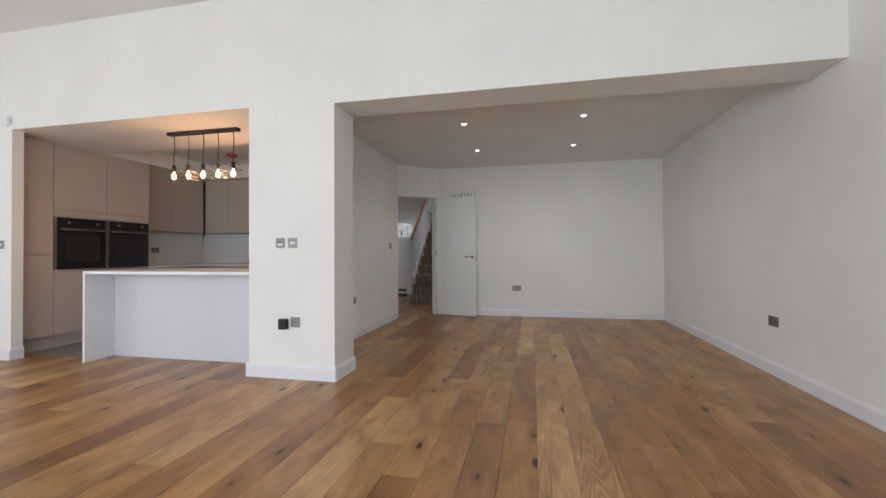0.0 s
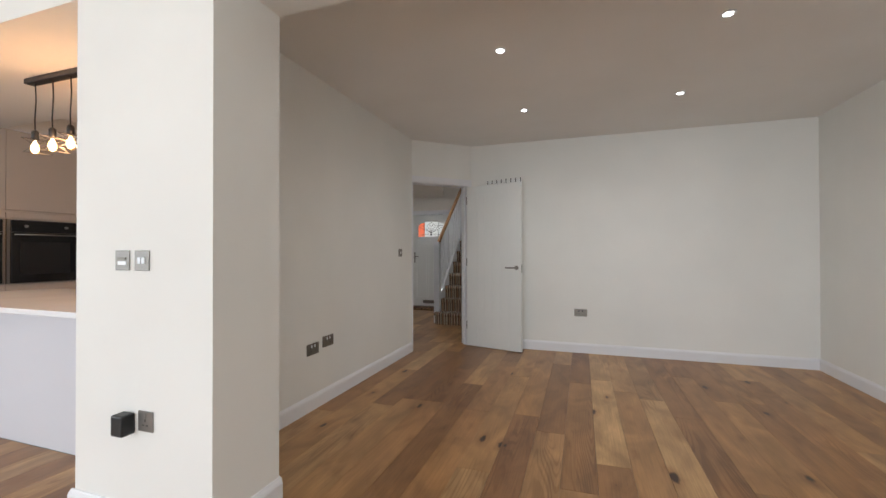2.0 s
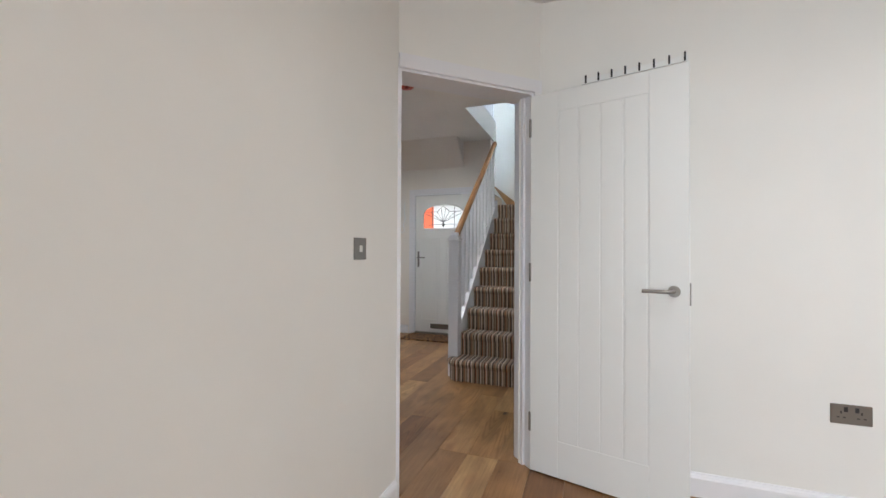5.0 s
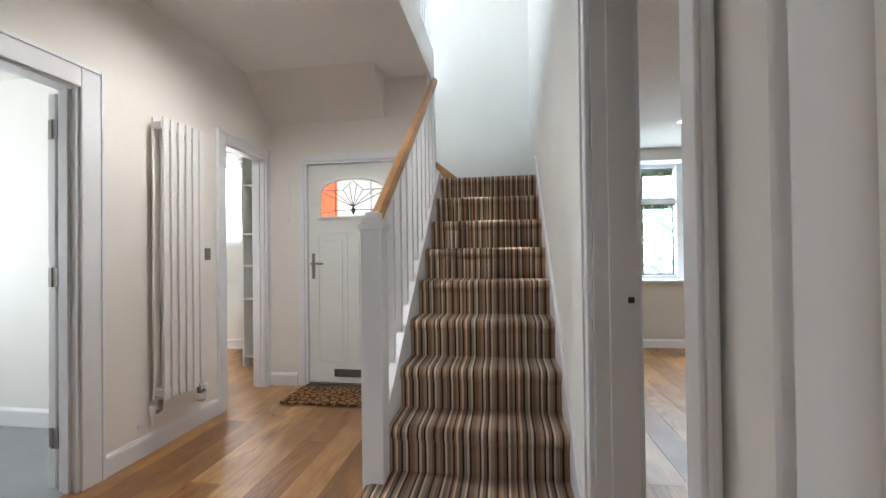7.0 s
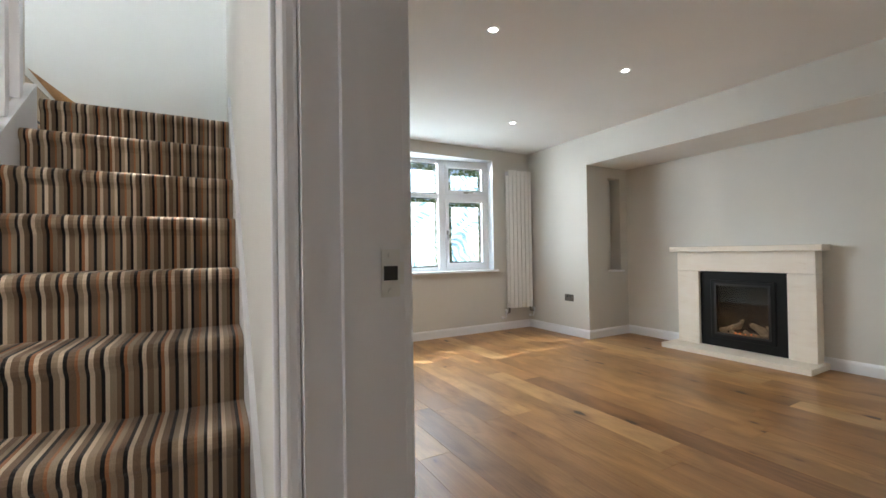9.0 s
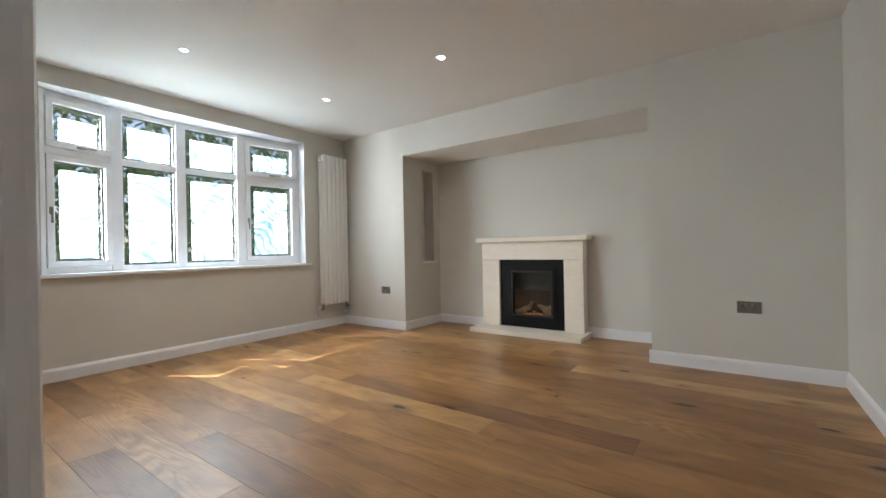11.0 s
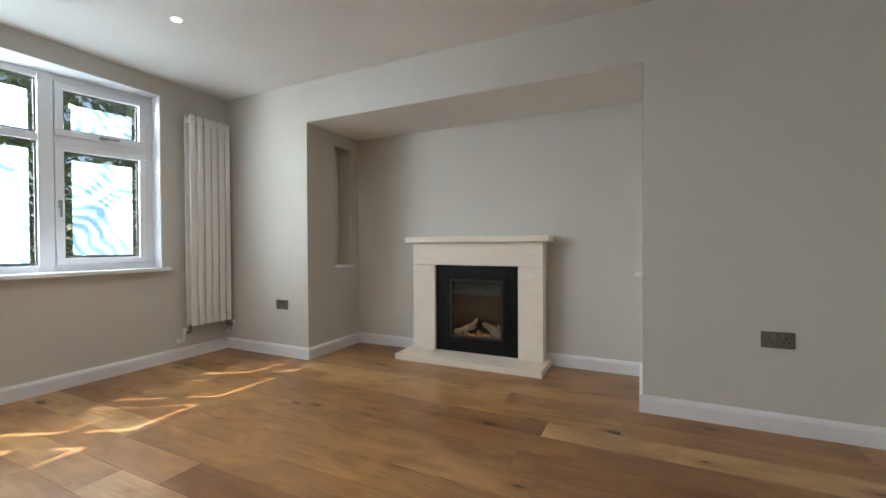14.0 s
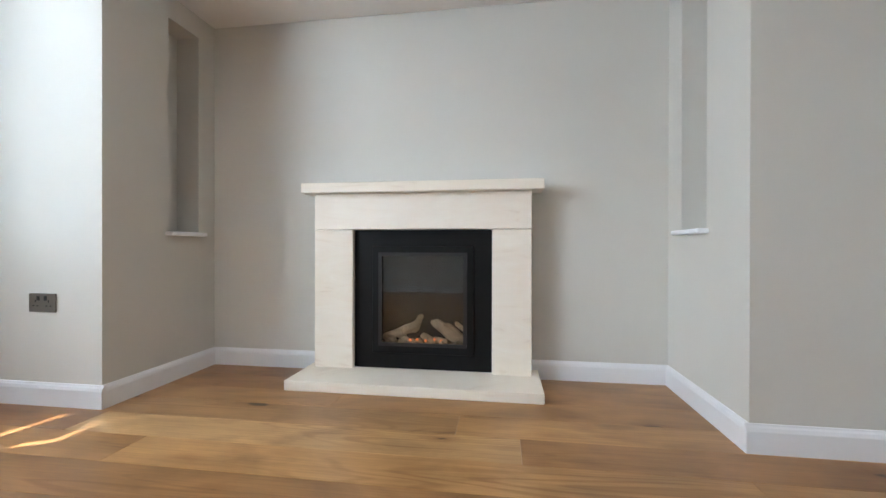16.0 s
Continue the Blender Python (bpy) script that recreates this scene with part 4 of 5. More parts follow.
def casement(p0, p1, opener):
    a, b = Vector((*p0, 0)), Vector((*p1, 0))
    u = (b - a).normalized()
    w = (b - a).length
    nrm = Vector((u.y, -u.x, 0))
    m = Matrix(((u.x, nrm.x, 0, a.x), (u.y, nrm.y, 0, a.y), (0, 0, 1, 0), (0, 0, 0, 1)))

    def part(name, boxes, mat, bevel=0.004):
        vs, fs = [], []
        for s0, s1, d0, d1, z0, z1 in boxes:
            k = len(vs)
            vs.extend([tuple(m @ Vector((s, d, z))) for z in (z0, z1) for d in (d0, d1) for s in (s0, s1)])
            fs.extend([[k + i for i in f] for f in ((0, 2, 3, 1), (4, 5, 7, 6), (0, 1, 5, 4), (2, 6, 7, 3), (0, 4, 6, 2), (1, 3, 7, 5))])
        ob = mesh_object(name, vs, fs, mat, bay)
        if bevel:
            mod = ob.modifiers.new("edges", "BEVEL")
            mod.width, mod.limit_method = bevel, "ANGLE"
        return ob

    lo, tr, hi, e = 0.835, 1.835, 2.32, 0.05
    part("frame", [(0, w, -0.035, 0.035, lo, lo + e), (0, w, -0.035, 0.035, hi - e, hi), (0, w, -0.035, 0.035, tr - 0.03, tr + 0.03), (0, e, -0.035, 0.035, lo + e, hi - e), (w - e, w, -0.035, 0.035, lo + e, hi - e)], UPVC)
    part("post", [(-0.045, 0.045, -0.045, 0.05, lo - 0.01, hi)], UPVC)
    for z0, z1 in ((lo + e, tr - 0.03), (tr + 0.03, hi - e)):
        g = 0.0
        if opener:
            g = 0.05
            part("sash", [(e, w - e, 0.005, 0.055, z0, z0 + g), (e, w - e, 0.005, 0.055, z1 - g, z1), (e, e + g, 0.005, 0.055, z0 + g, z1 - g), (w - e - g, w - e, 0.005, 0.055, z0 + g, z1 - g)], UPVC)
        bead = 0.012
        part("gasket", [(e + g, w - e - g, 0.0, 0.012, z0 + g, z0 + g + bead), (e + g, w - e - g, 0.0, 0.012, z1 - g - bead, z1 - g), (e + g, e + g + bead, 0.0, 0.012, z0 + g + bead, z1 - g - bead), (w - e - g - bead, w - e - g, 0.0, 0.012, z0 + g + bead, z1 - g - bead)], LEAD, 0)
        i = bead + 0.0
        s0, s1, a0, a1 = e + g + i, w - e - g - i, z0 + g + i, z1 - g - i
        part("pane", [(s0, s1, -0.008, -0.004, a0, a1)], CLEAR, 0).visible_shadow = False
        part("whitening", [(s0 + 0.042, s1 - 0.028, -0.002, 0.0, a0 + 0.008, a1 - (0.05 if z1 < 2 else 0.085))], MILKY, 0)
        if opener:
            if z1 < 2.0:
                part("window_handle", [(e + 0.012, e + 0.034, 0.055, 0.075, (z0 + z1) / 2 - 0.03, (z0 + z1) / 2 + 0.03), (e + 0.016, e + 0.03, 0.075, 0.095, (z0 + z1) / 2 - 0.1, (z0 + z1) / 2 + 0.02)], STEEL)
            else:
                part("window_handle", [(w / 2 - 0.03, w / 2 + 0.03, 0.055, 0.075, z0 + 0.012, z0 + 0.034), (w / 2 - 0.02, w / 2 + 0.1, 0.075, 0.095, z0 + 0.016, z0 + 0.03)], STEEL)


for i, (p0, p1) in enumerate(zip(FR, FR[1:])):
    casement(p0, p1, i in (0, 3))
pts = [(-0.6, WINY - 0.045), (1.88, WINY - 0.045), (1.88, WINY - 0.001), (1.829, WINY - 0.001), (1.829, 12.19)] + [(x, y - 0.03) for x, y in reversed(FR)][1:-1] + [(-0.549, 12.19), (-0.549, WINY - 0.001), (-0.6, WINY - 0.001)]
prism("sill", pts, (0, 0, 1), 0.026, UPVC, (0, 0, 0.809), (1, 0, 0), (0, 1, 0), bay)
box("reveal_lining", 1.822, 1.8295, WINY + 0.001, 12.22, 0.836, 2.32, UPVC, bay)
box("reveal_head", -0.549, 1.822, WINY + 0.001, 12.4, 2.3205, 2.3245, UPVC, bay)
structure(blocks("bay_outer_wall", [(-0.7, 2.0, 12.4, 12.44, 0, 0.8)], WHITE))

# ---- alcove niches ----
for nm, x0, x1, yw, s in (("niche_sill", 2.755, 3.05, 8.3, -1), ("niche_sill", 2.81, 3.075, 10.98, 1)):
    a, b = sorted((yw - s * 0.04, yw + s * 0.12))
    structure(box(nm, x0, x1, a, b, 0.8, 0.822, GLOSS, None, 0.006))

# ---- fireplace ----
FX = 3.05
fire = thing("fireplace", (3.0, 9.635, 0), "cream limestone fireplace with a black inset stove", "fireplace")
blocks("hearth", [(2.795, 3.19, 8.982, 10.29, 0.0, 0.052)], LIME, fire, 0.004)
box("leg", FX, 3.19, 10.017, 10.245, 0.052, 0.835, LIME, fire, 0.004)
box("leg", FX, 3.19, 9.025, 9.235, 0.052, 0.835, LIME, fire, 0.004)
box("lintel", FX, 3.19, 9.025, 10.245, 0.837, 1.04, LIME, fire, 0.004)
box("mantel_shelf", FX - 0.05, 3.19, 8.965, 10.305, 1.042, 1.097, LIME, fire, 0.005)
I0, I1 = 9.235, 10.017
IX = FX + 0.035
pierced("surround", (IX, IX + 0.02), (I0, I1), (0.053, 0.834), [((3, 4), (9.365, 9.88), (0.17, 0.715))], IRON, fire)
pierced("stove_door", (IX - 0.012, IX + 0.012), (9.335, 9.91), (0.14, 0.745), [((3, 4), (9.385, 9.86), (0.195, 0.695))], IRON, fire).modifiers.new("edges", "BEVEL").width = 0.004
pierced("firebox", (IX + 0.021, 3.188), (9.3, 9.94), (0.1, 0.78), [((3, 3.175), (9.36, 9.88), (0.18, 0.71))], IRON, fire)
pierced("door_bead", (IX - 0.016, IX - 0.011), (9.372, 9.873), (0.182, 0.708), [((3, 4), (9.392, 9.853), (0.202, 0.688))], STOVEBEAD, fire)
gl = box("stove_window", IX - 0.002, IX + 0.001, 9.385, 9.86, 0.195, 0.695, DIMGLASS, fire)
gl.visible_shadow = False
random.seed(4)


def log(y, z, length, r, tilt, turn):
    rings, sides = 9, 12
    vs = []
    ax = Vector((math.sin(turn) * 0.25, math.cos(tilt), math.sin(tilt))).normalized()
    u = ax.orthogonal().normalized()
    w = ax.cross(u)
    for i in range(rings):
        f = i / (rings - 1) - 0.5
        rr = r * 1.05 * (1 - 0.4 * abs(f)) * (0.25 if i in (0, rings - 1) else 1)
        for j in range(sides):
            a = 2 * math.pi * j / sides
            q = rr * (1 + 0.3 * noise.noise(Vector((3 * f + y * 40, math.cos(a), math.sin(a) + length * 9))))
            p = Vector((IX + 0.055, y, z)) + ax * f * length + (u * math.cos(a) + w * math.sin(a)) * q + u * 0.012 * math.sin(5 * f)
            vs.append(tuple(p))
    fs = [[i * sides + j, i * sides + (j + 1) % sides, (i + 1) * sides + (j + 1) % sides, (i + 1) * sides + j] for i in range(rings - 1) for j in range(sides)]
    fs += [list(range(sides)), [(rings - 1) * sides + j for j in range(sides)]]
    return mesh_object("log", vs, fs, BARK, fire, True)


for spec in ((9.72, 0.27, 0.2, 0.026, -0.62, 0.3), (9.79, 0.235, 0.15, 0.022, -0.35, -0.5), (9.5, 0.265, 0.2, 0.029, 0.42, 0.4), (9.44, 0.25, 0.17, 0.024, 0.5, -0.4), (9.6, 0.215, 0.1, 0.022, 0.1, 0.8), (9.83, 0.215, 0.08, 0.02, -0.2, 0.2),
             (9.41, 0.285, 0.09, 0.015, 0.9, 0), (9.66, 0.3, 0.12, 0.018, -0.95, 0.6), (9.74, 0.215, 0.11, 0.018, 0.25, -0.3), (9.53, 0.21, 0.1, 0.016, -0.2, 0.5)):
    log(*spec)
vs, fs = [], []
for i in range(70):
    c = Vector((IX + 0.03 + random.random() * 0.05, 9.375 + random.random() * 0.49, 0.187 + random.random() * 0.012))
    k, s = len(vs), 0.008 + random.random() * 0.01
    vs += [tuple(c + Vector(d) * s) for d in ((1, 0, 0), (-1, 0, 0.2), (0, 1, 0), (0, -1, 0.1), (0, 0, 1), (0, 0, -1))]
    fs += [[k + q for q in f] for f in ((0, 2, 4), (2, 1, 4), (1, 3, 4), (3, 0, 4), (2, 0, 5), (1, 2, 5), (3, 1, 5), (0, 3, 5))]
tagged(mesh_object("ash_bed", vs, fs, BARK, fire), kind="stuff")
for y, z in ((9.66, 0.205), (9.56, 0.207), (9.7, 0.2), (9.61, 0.2), (9.52, 0.2)):
    lathe("ember", [(0.002, 0), (0.009, 0.004), (0.007, 0.012), (0.001, 0.016)], (IX + 0.035, y, z), EMBER, fire, 8)

# ---- ceiling lamps ----


def downlight(x, y, z, group):
    d = thing("downlight", (x, y, z), "small recessed white ceiling downlight, lit", "downlight", group)
    rim_ = lathe("bezel", [(0.024, -0.001), (0.028, -0.006), (0.04, -0.004), (0.042, 0.0)], (x, y, z), UPVC, d, 28)
    disc("lamp", (x, y, z - 0.005), 0.023, 0.003, (0, 0, -1), LAMPGLOW, d, 24)
    return d


for x, y in ((-0.455, 4.525), (0.88, 4.52), (-0.455, 5.775), (0.89, 5.78)):
    downlight(x, y, DC, "dining room downlights")
for x, y in ((0.03, 9.565), (1.295, 9.565), (0.04, 10.985), (1.322, 10.98)):
    downlight(x, y, LC, "living room downlights")
downlight(-3.07, 8.715, HC, "hall downlights")
alarm = thing("smoke_alarm", (-2.66, 8.07, HC), "round smoke alarm under a red dust cover", "smoke alarm")
lathe("cover", [(0.075, 0.0), (0.078, -0.02), (0.068, -0.04), (0.04, -0.05), (0.0, -0.052)], (-2.66, 8.07, HC), RED, alarm)
lathe("button", [(0.018, -0.045), (0.017, -0.062), (0.0, -0.066)], (-2.64, 8.04, HC), painted("dark_red_plastic", (0.3, 0.02, 0.02), 0.4), alarm)

# ---- switches and sockets ----


def plate(name, at, out, w, h, mat, label, kind, bits):
    """A wall plate at a wall point, facing out; bits: small parts (u, v, half width, half height, proud, material)."""
    at, out = Vector(at), Vector(out).normalized()
    u = Vector((-out.y, out.x, 0))
    p = thing(name, at, label, kind)

    def slab_(nm, a0, a1, b0, b1, d0, d1, m, bevel):
        vs = [tuple(at + u * a + Vector((0, 0, b)) + out * d) for d in (d0, d1) for b in (b0, b1) for a in (a0, a1)]
        ob = mesh_object(nm, vs, [(0, 2, 3, 1), (4, 5, 7, 6), (0, 1, 5, 4), (2, 6, 7, 3), (0, 4, 6, 2), (1, 3, 7, 5)], m, p)
        if bevel:
            ob.modifiers.new("edges", "BEVEL").width = bevel

    slab_("plate", -w / 2, w / 2, -h / 2, h / 2, 0, 0.007, mat, 0.002)
    for nm, a, b, hw, hh, proud, m in bits:
        slab_(nm, a - hw, a + hw, b - hh, b + hh, 0.0065, 0.007 + proud, m, 0.001)
    return p


def socket_bits(mat, holes):
    bits = []
    for s in (-0.036, 0.036):
        bits += [("rocker", s * 0.55, 0.022, 0.007, 0.011, 0.003, mat), ("pin_hole", s, 0.008, 0.003, 0.006, 0.0006, holes), ("pin_hole", s - 0.011, -0.014, 0.005, 0.0025, 0.0006, holes), ("pin_hole", s + 0.011, -0.014, 0.005, 0.0025, 0.0006, holes)]
    return bits


def double_socket(at, out, mat, rock):
    return plate("wall_socket", at, out, 0.147, 0.087, mat, "brushed metal double wall socket with black inserts", "wall socket", socket_bits(rock, BLACK))


double_socket((0.055, FAR, 0.48), (0, -1, 0), DARKSTEEL, BLACK)
double_socket((RIGHT, 3.92, 0.47), (-1, 0, 0), DARKSTEEL, STEEL)
double_socket((DINL, 4.43, 0.465), (1, 0, 0), DARKSTEEL, UPVC)
double_socket((DINL, 4.63, 0.49), (1, 0, 0), DARKSTEEL, UPVC)
double_socket((LIVR, 11.3, 0.475), (-1, 0, 0), DARKSTEEL, BLACK)
double_socket((LIVR, 7.64, 0.5), (-1, 0, 0), DARKSTEEL, STEEL)
plate("wall_socket", (-1.70, FRONT, 0.49), (0, -1, 0), 0.087, 0.087, STEEL, "brushed metal single wall socket", "wall socket", [("rocker", 0.0, 0.024, 0.007, 0.011, 0.003, STEEL), ("pin_hole", 0, 0.004, 0.003, 0.006, 0.0006, BLACK), ("pin_hole", -0.011, -0.016, 0.005, 0.0025, 0.0006, BLACK), ("pin_hole", 0.011, -0.016, 0.005, 0.0025, 0.0006, BLACK)])
plug = thing("plug_adapter", (-1.80, FRONT, 0.43), "black plug-in power adapter on the pier", "plug")
box("plug_body", -1.835, -1.765, FRONT - 0.06, FRONT - 0.001, 0.43, 0.52, BLACK, plug, 0.008)
for x in (-1.845, -1.725):
    plate("light_switch", (x, FRONT, 1.178), (0, -1, 0), 0.087, 0.087, STEEL, "brushed metal light switch on the white pier", "light switch", [("rocker", -0.012, 0, 0.009, 0.014, 0.004, UPVC), ("rocker", 0.012, 0, 0.009, 0.014, 0.004, UPVC)] if x > -1.8 else [("rocker", 0, 0.008, 0.026, 0.006, 0.004, DARKSTEEL), ("rocker", 0, -0.012, 0.026, 0.008, 0.002, UPVC)])
plate("light_switch", (DINL, 6.045, 1.205), (1, 0, 0), 0.087, 0.087, STEEL, "brushed metal single light switch", "light switch", [("rocker", 0, 0, 0.009, 0.013, 0.004, CHROME), ("screw", -0.03, 0, 0.003, 0.003, 0.001, STEEL), ("screw", 0.03, 0, 0.003, 0.003, 0.001, STEEL)])
plate("light_switch", (HALLX, 9.37, 1.215), (1, 0, 0), 0.06, 0.087, DARKSTEEL, "narrow dark metal light switch beside the store door", "light switch", [("rocker", 0, 0, 0.01, 0.016, 0.004, STEEL)])
plate("light_switch", (-5.11, FRONT, 1.195), (0, -1, 0), 0.087, 0.087, STEEL, "brushed metal light switch", "light switch", [("rocker", 0, 0, 0.01, 0.016, 0.004, UPVC)])
sensor = thing("alarm_sensor", (-5.0, FRONT, 2.46), "small white alarm sensor on the wall", "alarm sensor")
box("body", -5.03, -4.97, FRONT - 0.045, FRONT, 2.43, 2.53, UPVC, sensor, 0.01)

# ---- kitchen ----


def unit(name, x0, x1, y0, y1, z0, z1, fronts, face, label, mat=UNIT):
    """A cabinet with separate door fronts; face 'x' opens to +x, 'y' to -y. fronts: (a0, a1, z0, z1)."""
    c = thing(name, ((x0 + x1) / 2, (y0 + y1) / 2, z0), label, "kitchen cabinet", "kitchen cabinets")
    box("body", x0, x1 - (0.02 if face == "x" else 0), y0 + (0.02 if face == "y" else 0), y1, z0, z1, mat, c)
    for a0, a1, b0, b1 in fronts:
        if face == "x":
            box("door", x1 - 0.019, x1, a0 + 0.002, a1 - 0.002, b0 + 0.002, b1 - 0.002, mat, c, 0.002)
        else:
            box("door", a0 + 0.002, a1 - 0.002, y0, y0 + 0.019, b0 + 0.002, b1 - 0.002, mat, c, 0.002)
    return c


TX = -5.13
unit("tall_cabinet", -5.749, TX, 3.112, 3.5, 0.15, 2.398, [(3.114, 3.5, 0.15, 1.07), (3.114, 3.5, 1.095, 2.398)], "x", "tall cashmere handleless larder cabinet")
for i, y0 in enumerate((3.502, 4.112)):
    y1 = y0 + 0.61
    unit("oven_cabinet", -5.749, TX, y0, y1, 0.15, 2.398, [(y0, y1, 0.15, 0.9), (y0, y1, 1.545, 1.6), (y0, y1, 1.625, 2.398)], "x", "tall cashmere cabinet housing a built-in oven")
    ov = thing("built_in_oven", (TX, (y0 + y1) / 2, 0.91), "black glass built-in oven with a steel handle", "oven", "built-in ovens")
    box("oven_body", TX - 0.3, TX + 0.003, y0 + 0.008, y1 - 0.008, 0.912, 1.535, STEEL, ov)
    box("oven_door", TX + 0.003, TX + 0.022, y0 + 0.03, y1 - 0.03, 0.92, 1.41, OVENGLASS, ov, 0.003)
    box("oven_window", TX + 0.022, TX + 0.0235, y0 + 0.1, y1 - 0.1, 1.0, 1.32, BLACK, ov)
    box("control_panel", TX + 0.003, TX + 0.022, y0 + 0.03, y1 - 0.03, 1.414, 1.528, OVENGLASS, ov, 0.003)
    tube("oven_handle", [(TX + 0.02, y0 + 0.06, 1.39), (TX + 0.055, y0 + 0.06, 1.39), (TX + 0.055, y1 - 0.06, 1.39), (TX + 0.02, y1 - 0.06, 1.39)], 0.008, STEEL, ov)
    for s in (0.14, 0.47):
        disc("knob", (TX + 0.022, y0 + s, 1.472), 0.014, 0.02, (1, 0, 0), STEEL, ov, 16)
box_ = tagged(box("cabinet_plinth", -5.74, TX - 0.05, 3.112, 4.72, 0.0, 0.149, UNIT), "cashmere plinth under the tall cabinets", "plinth")
unit("wall_cabinet", -5.749, -5.42, 4.73, 6.05, 1.465, 2.398, [(4.73, 5.39, 1.49, 2.398), (5.39, 6.05, 1.49, 2.398)], "x", "cashmere handleless wall cabinet")
for x0, x1 in ((-5.4, -4.45), (-4.45, -3.5), (-3.5, -2.55)):
    unit("wall_cabinet", x0, x1, 6.07, 6.399, 1.465, 2.398, [(x0, (x0 + x1) / 2, 1.49, 2.398), ((x0 + x1) / 2, x1, 1.49, 2.398)], "y", "cashmere handleless wall cabinet")
unit("base_cabinet", -5.749, -5.15, 4.73, 5.78, 0.15, 0.889, [(4.73, 5.25, 0.15, 0.86), (5.25, 5.78, 0.15, 0.86)], "x", "cashmere handleless base cabinet")
for x0, x1 in ((-5.14, -4.2), (-4.2, -3.2), (-3.2, -2.2)):
    unit("base_cabinet", x0, x1, 5.8, 6.399, 0.15, 0.889, [(x0, x1, 0.15, 0.86)], "y", "cashmere handleless base cabinet")
wt = thing("kitchen_worktop", (-4.0, 6.1, 0.89), "pale quartz worktop along the kitchen wall", "worktop")
blocks("slab", [(-5.749, -5.12, 4.731, 5.77, 0.89, 0.92), (-5.749, -2.2, 5.77, 6.399, 0.89, 0.92)], QUARTZ, wt, 0.003)
blocks("upstand", [(-5.749, -5.735, 4.731, 6.385, 0.92, 1.462), (-5.735, -2.2, 6.385, 6.399, 0.92, 1.462)], QUARTZ, wt)
tagged(box("cooker_hob", -4.9, -4.0, 5.85, 6.33, 0.9205, 0.928, OVENGLASS, None, 0.002), "black glass hob set on the quartz worktop", "hob")
for y in (5.05, 5.38):
    double_socket((-5.735, y, 1.16), (1, 0, 0), STEEL, BLACK)
isl = thing("breakfast_bar", (-3.1, 3.5, 0), "breakfast bar with pale quartz top and waterfall end", "breakfast bar")
box("worktop", -4.12, -2.005, 3.07, 3.95, 0.89, 0.92, QUARTZ, isl, 0.003)
box("waterfall_end", -4.12, -4.09, 3.07, 3.95, 0.0, 0.8895, QUARTZ, isl, 0.003)
box("back_panel", -4.089, -2.005, 3.375, 3.395, 0.0, 0.889, PANEL, isl)
box("cabinet_body", -4.089, -2.01, 3.396, 3.93, 0.1, 0.888, UNIT, isl)
pend = thing("pendant_lamp", (-3.2, 3.5, 2.4), "black bar pendant with five glowing filament bulbs", "pendant lamp")
PY = 3.5
box("ceiling_bar", -3.53, -2.66, PY - 0.03, PY + 0.03, 2.365, 2.3995, BLACK, pend, 0.004)
for i in range(5):
    x = -3.46 + i * 0.184
    tube("flex", [(x, PY, 2.366), (x + 0.008, PY, 2.25), (x - 0.004, PY, 2.12), (x, PY, 2.04)], 0.004, BLACK, pend)
    lathe("lamp_holder", [(0.012, 0.0), (0.02, -0.01), (0.02, -0.06), (0.014, -0.065)], (x, PY, 2.045), BLACK, pend, 14)
    bulb = lathe("bulb", [(0.012, 0.0), (0.016, -0.02), (0.03, -0.055), (0.032, -0.075), (0.022, -0.1), (0.0, -0.11)], (x, PY, 1.985), CLEAR, pend, 18)
    bulb.visible_shadow = False
    lathe("filament", [(0.004, -0.01), (0.02, -0.045), (0.022, -0.07), (0.012, -0.09), (0.0, -0.095)], (x, PY, 1.985), BULBGLOW, pend, 12)
    c = Vector((x, PY, 1.94))
    q = [c + Vector((sx * 0.085, sy * 0.085, sz * 0.06)) for sx, sy, sz in ((1, 0.3, 0.4), (-0.3, 1, 1), (-1, -0.3, -0.6), (0.3, -1, 0.6), (0.7, 0.8, -0.9))]
    for a, b in ((0, 2), (1, 3), (0, 3), (1, 2), (4, 2), (4, 3)):
        tube("cage_wire", [tuple(q[a]), tuple(q[b])], 0.0025, DARKSTEEL, pend)
for x in (-3.27, -2.91):
    lamp = new("pendant_glow", bpy.data.lights.new("pendant_glow", "POINT"))
    lamp.data.energy, lamp.data.color, lamp.data.shadow_soft_size = 6.5, (1.0, 0.52, 0.24), 0.05
    lamp.location = (x + 0.09, PY, 1.9)
kal = thing("smoke_alarm", (-4.18, 5.25, 2.62), "round smoke alarm under a red dust cover", "smoke alarm")
lathe("cover", [(0.075, 0.0), (0.078, -0.02), (0.068, -0.04), (0.0, -0.052)], (-4.18, 5.25, 2.62), RED, kal)

# ---- store shelves and windows of the side rooms ----
shelf = thing("shelf_unit", (-4.3, 10.9, 0), "tall white narrow shelf unit in the store room", "shelf unit")
box("side", -4.52, -4.5, 10.7, 11.1, 0.0, 2.4, WHITE, shelf)
box("side", -4.1, -4.08, 10.7, 11.1, 0.0, 2.4, WHITE, shelf)
box("back", -4.5, -4.1, 11.08, 11.1, 0.0, 2.4, WHITE, shelf)
for z in (0.1, 0.72, 1.08, 1.42, 1.95, 2.38):
    box("shelf", -4.5, -4.1, 10.705, 11.08, z, z + 0.02, WHITE, shelf)


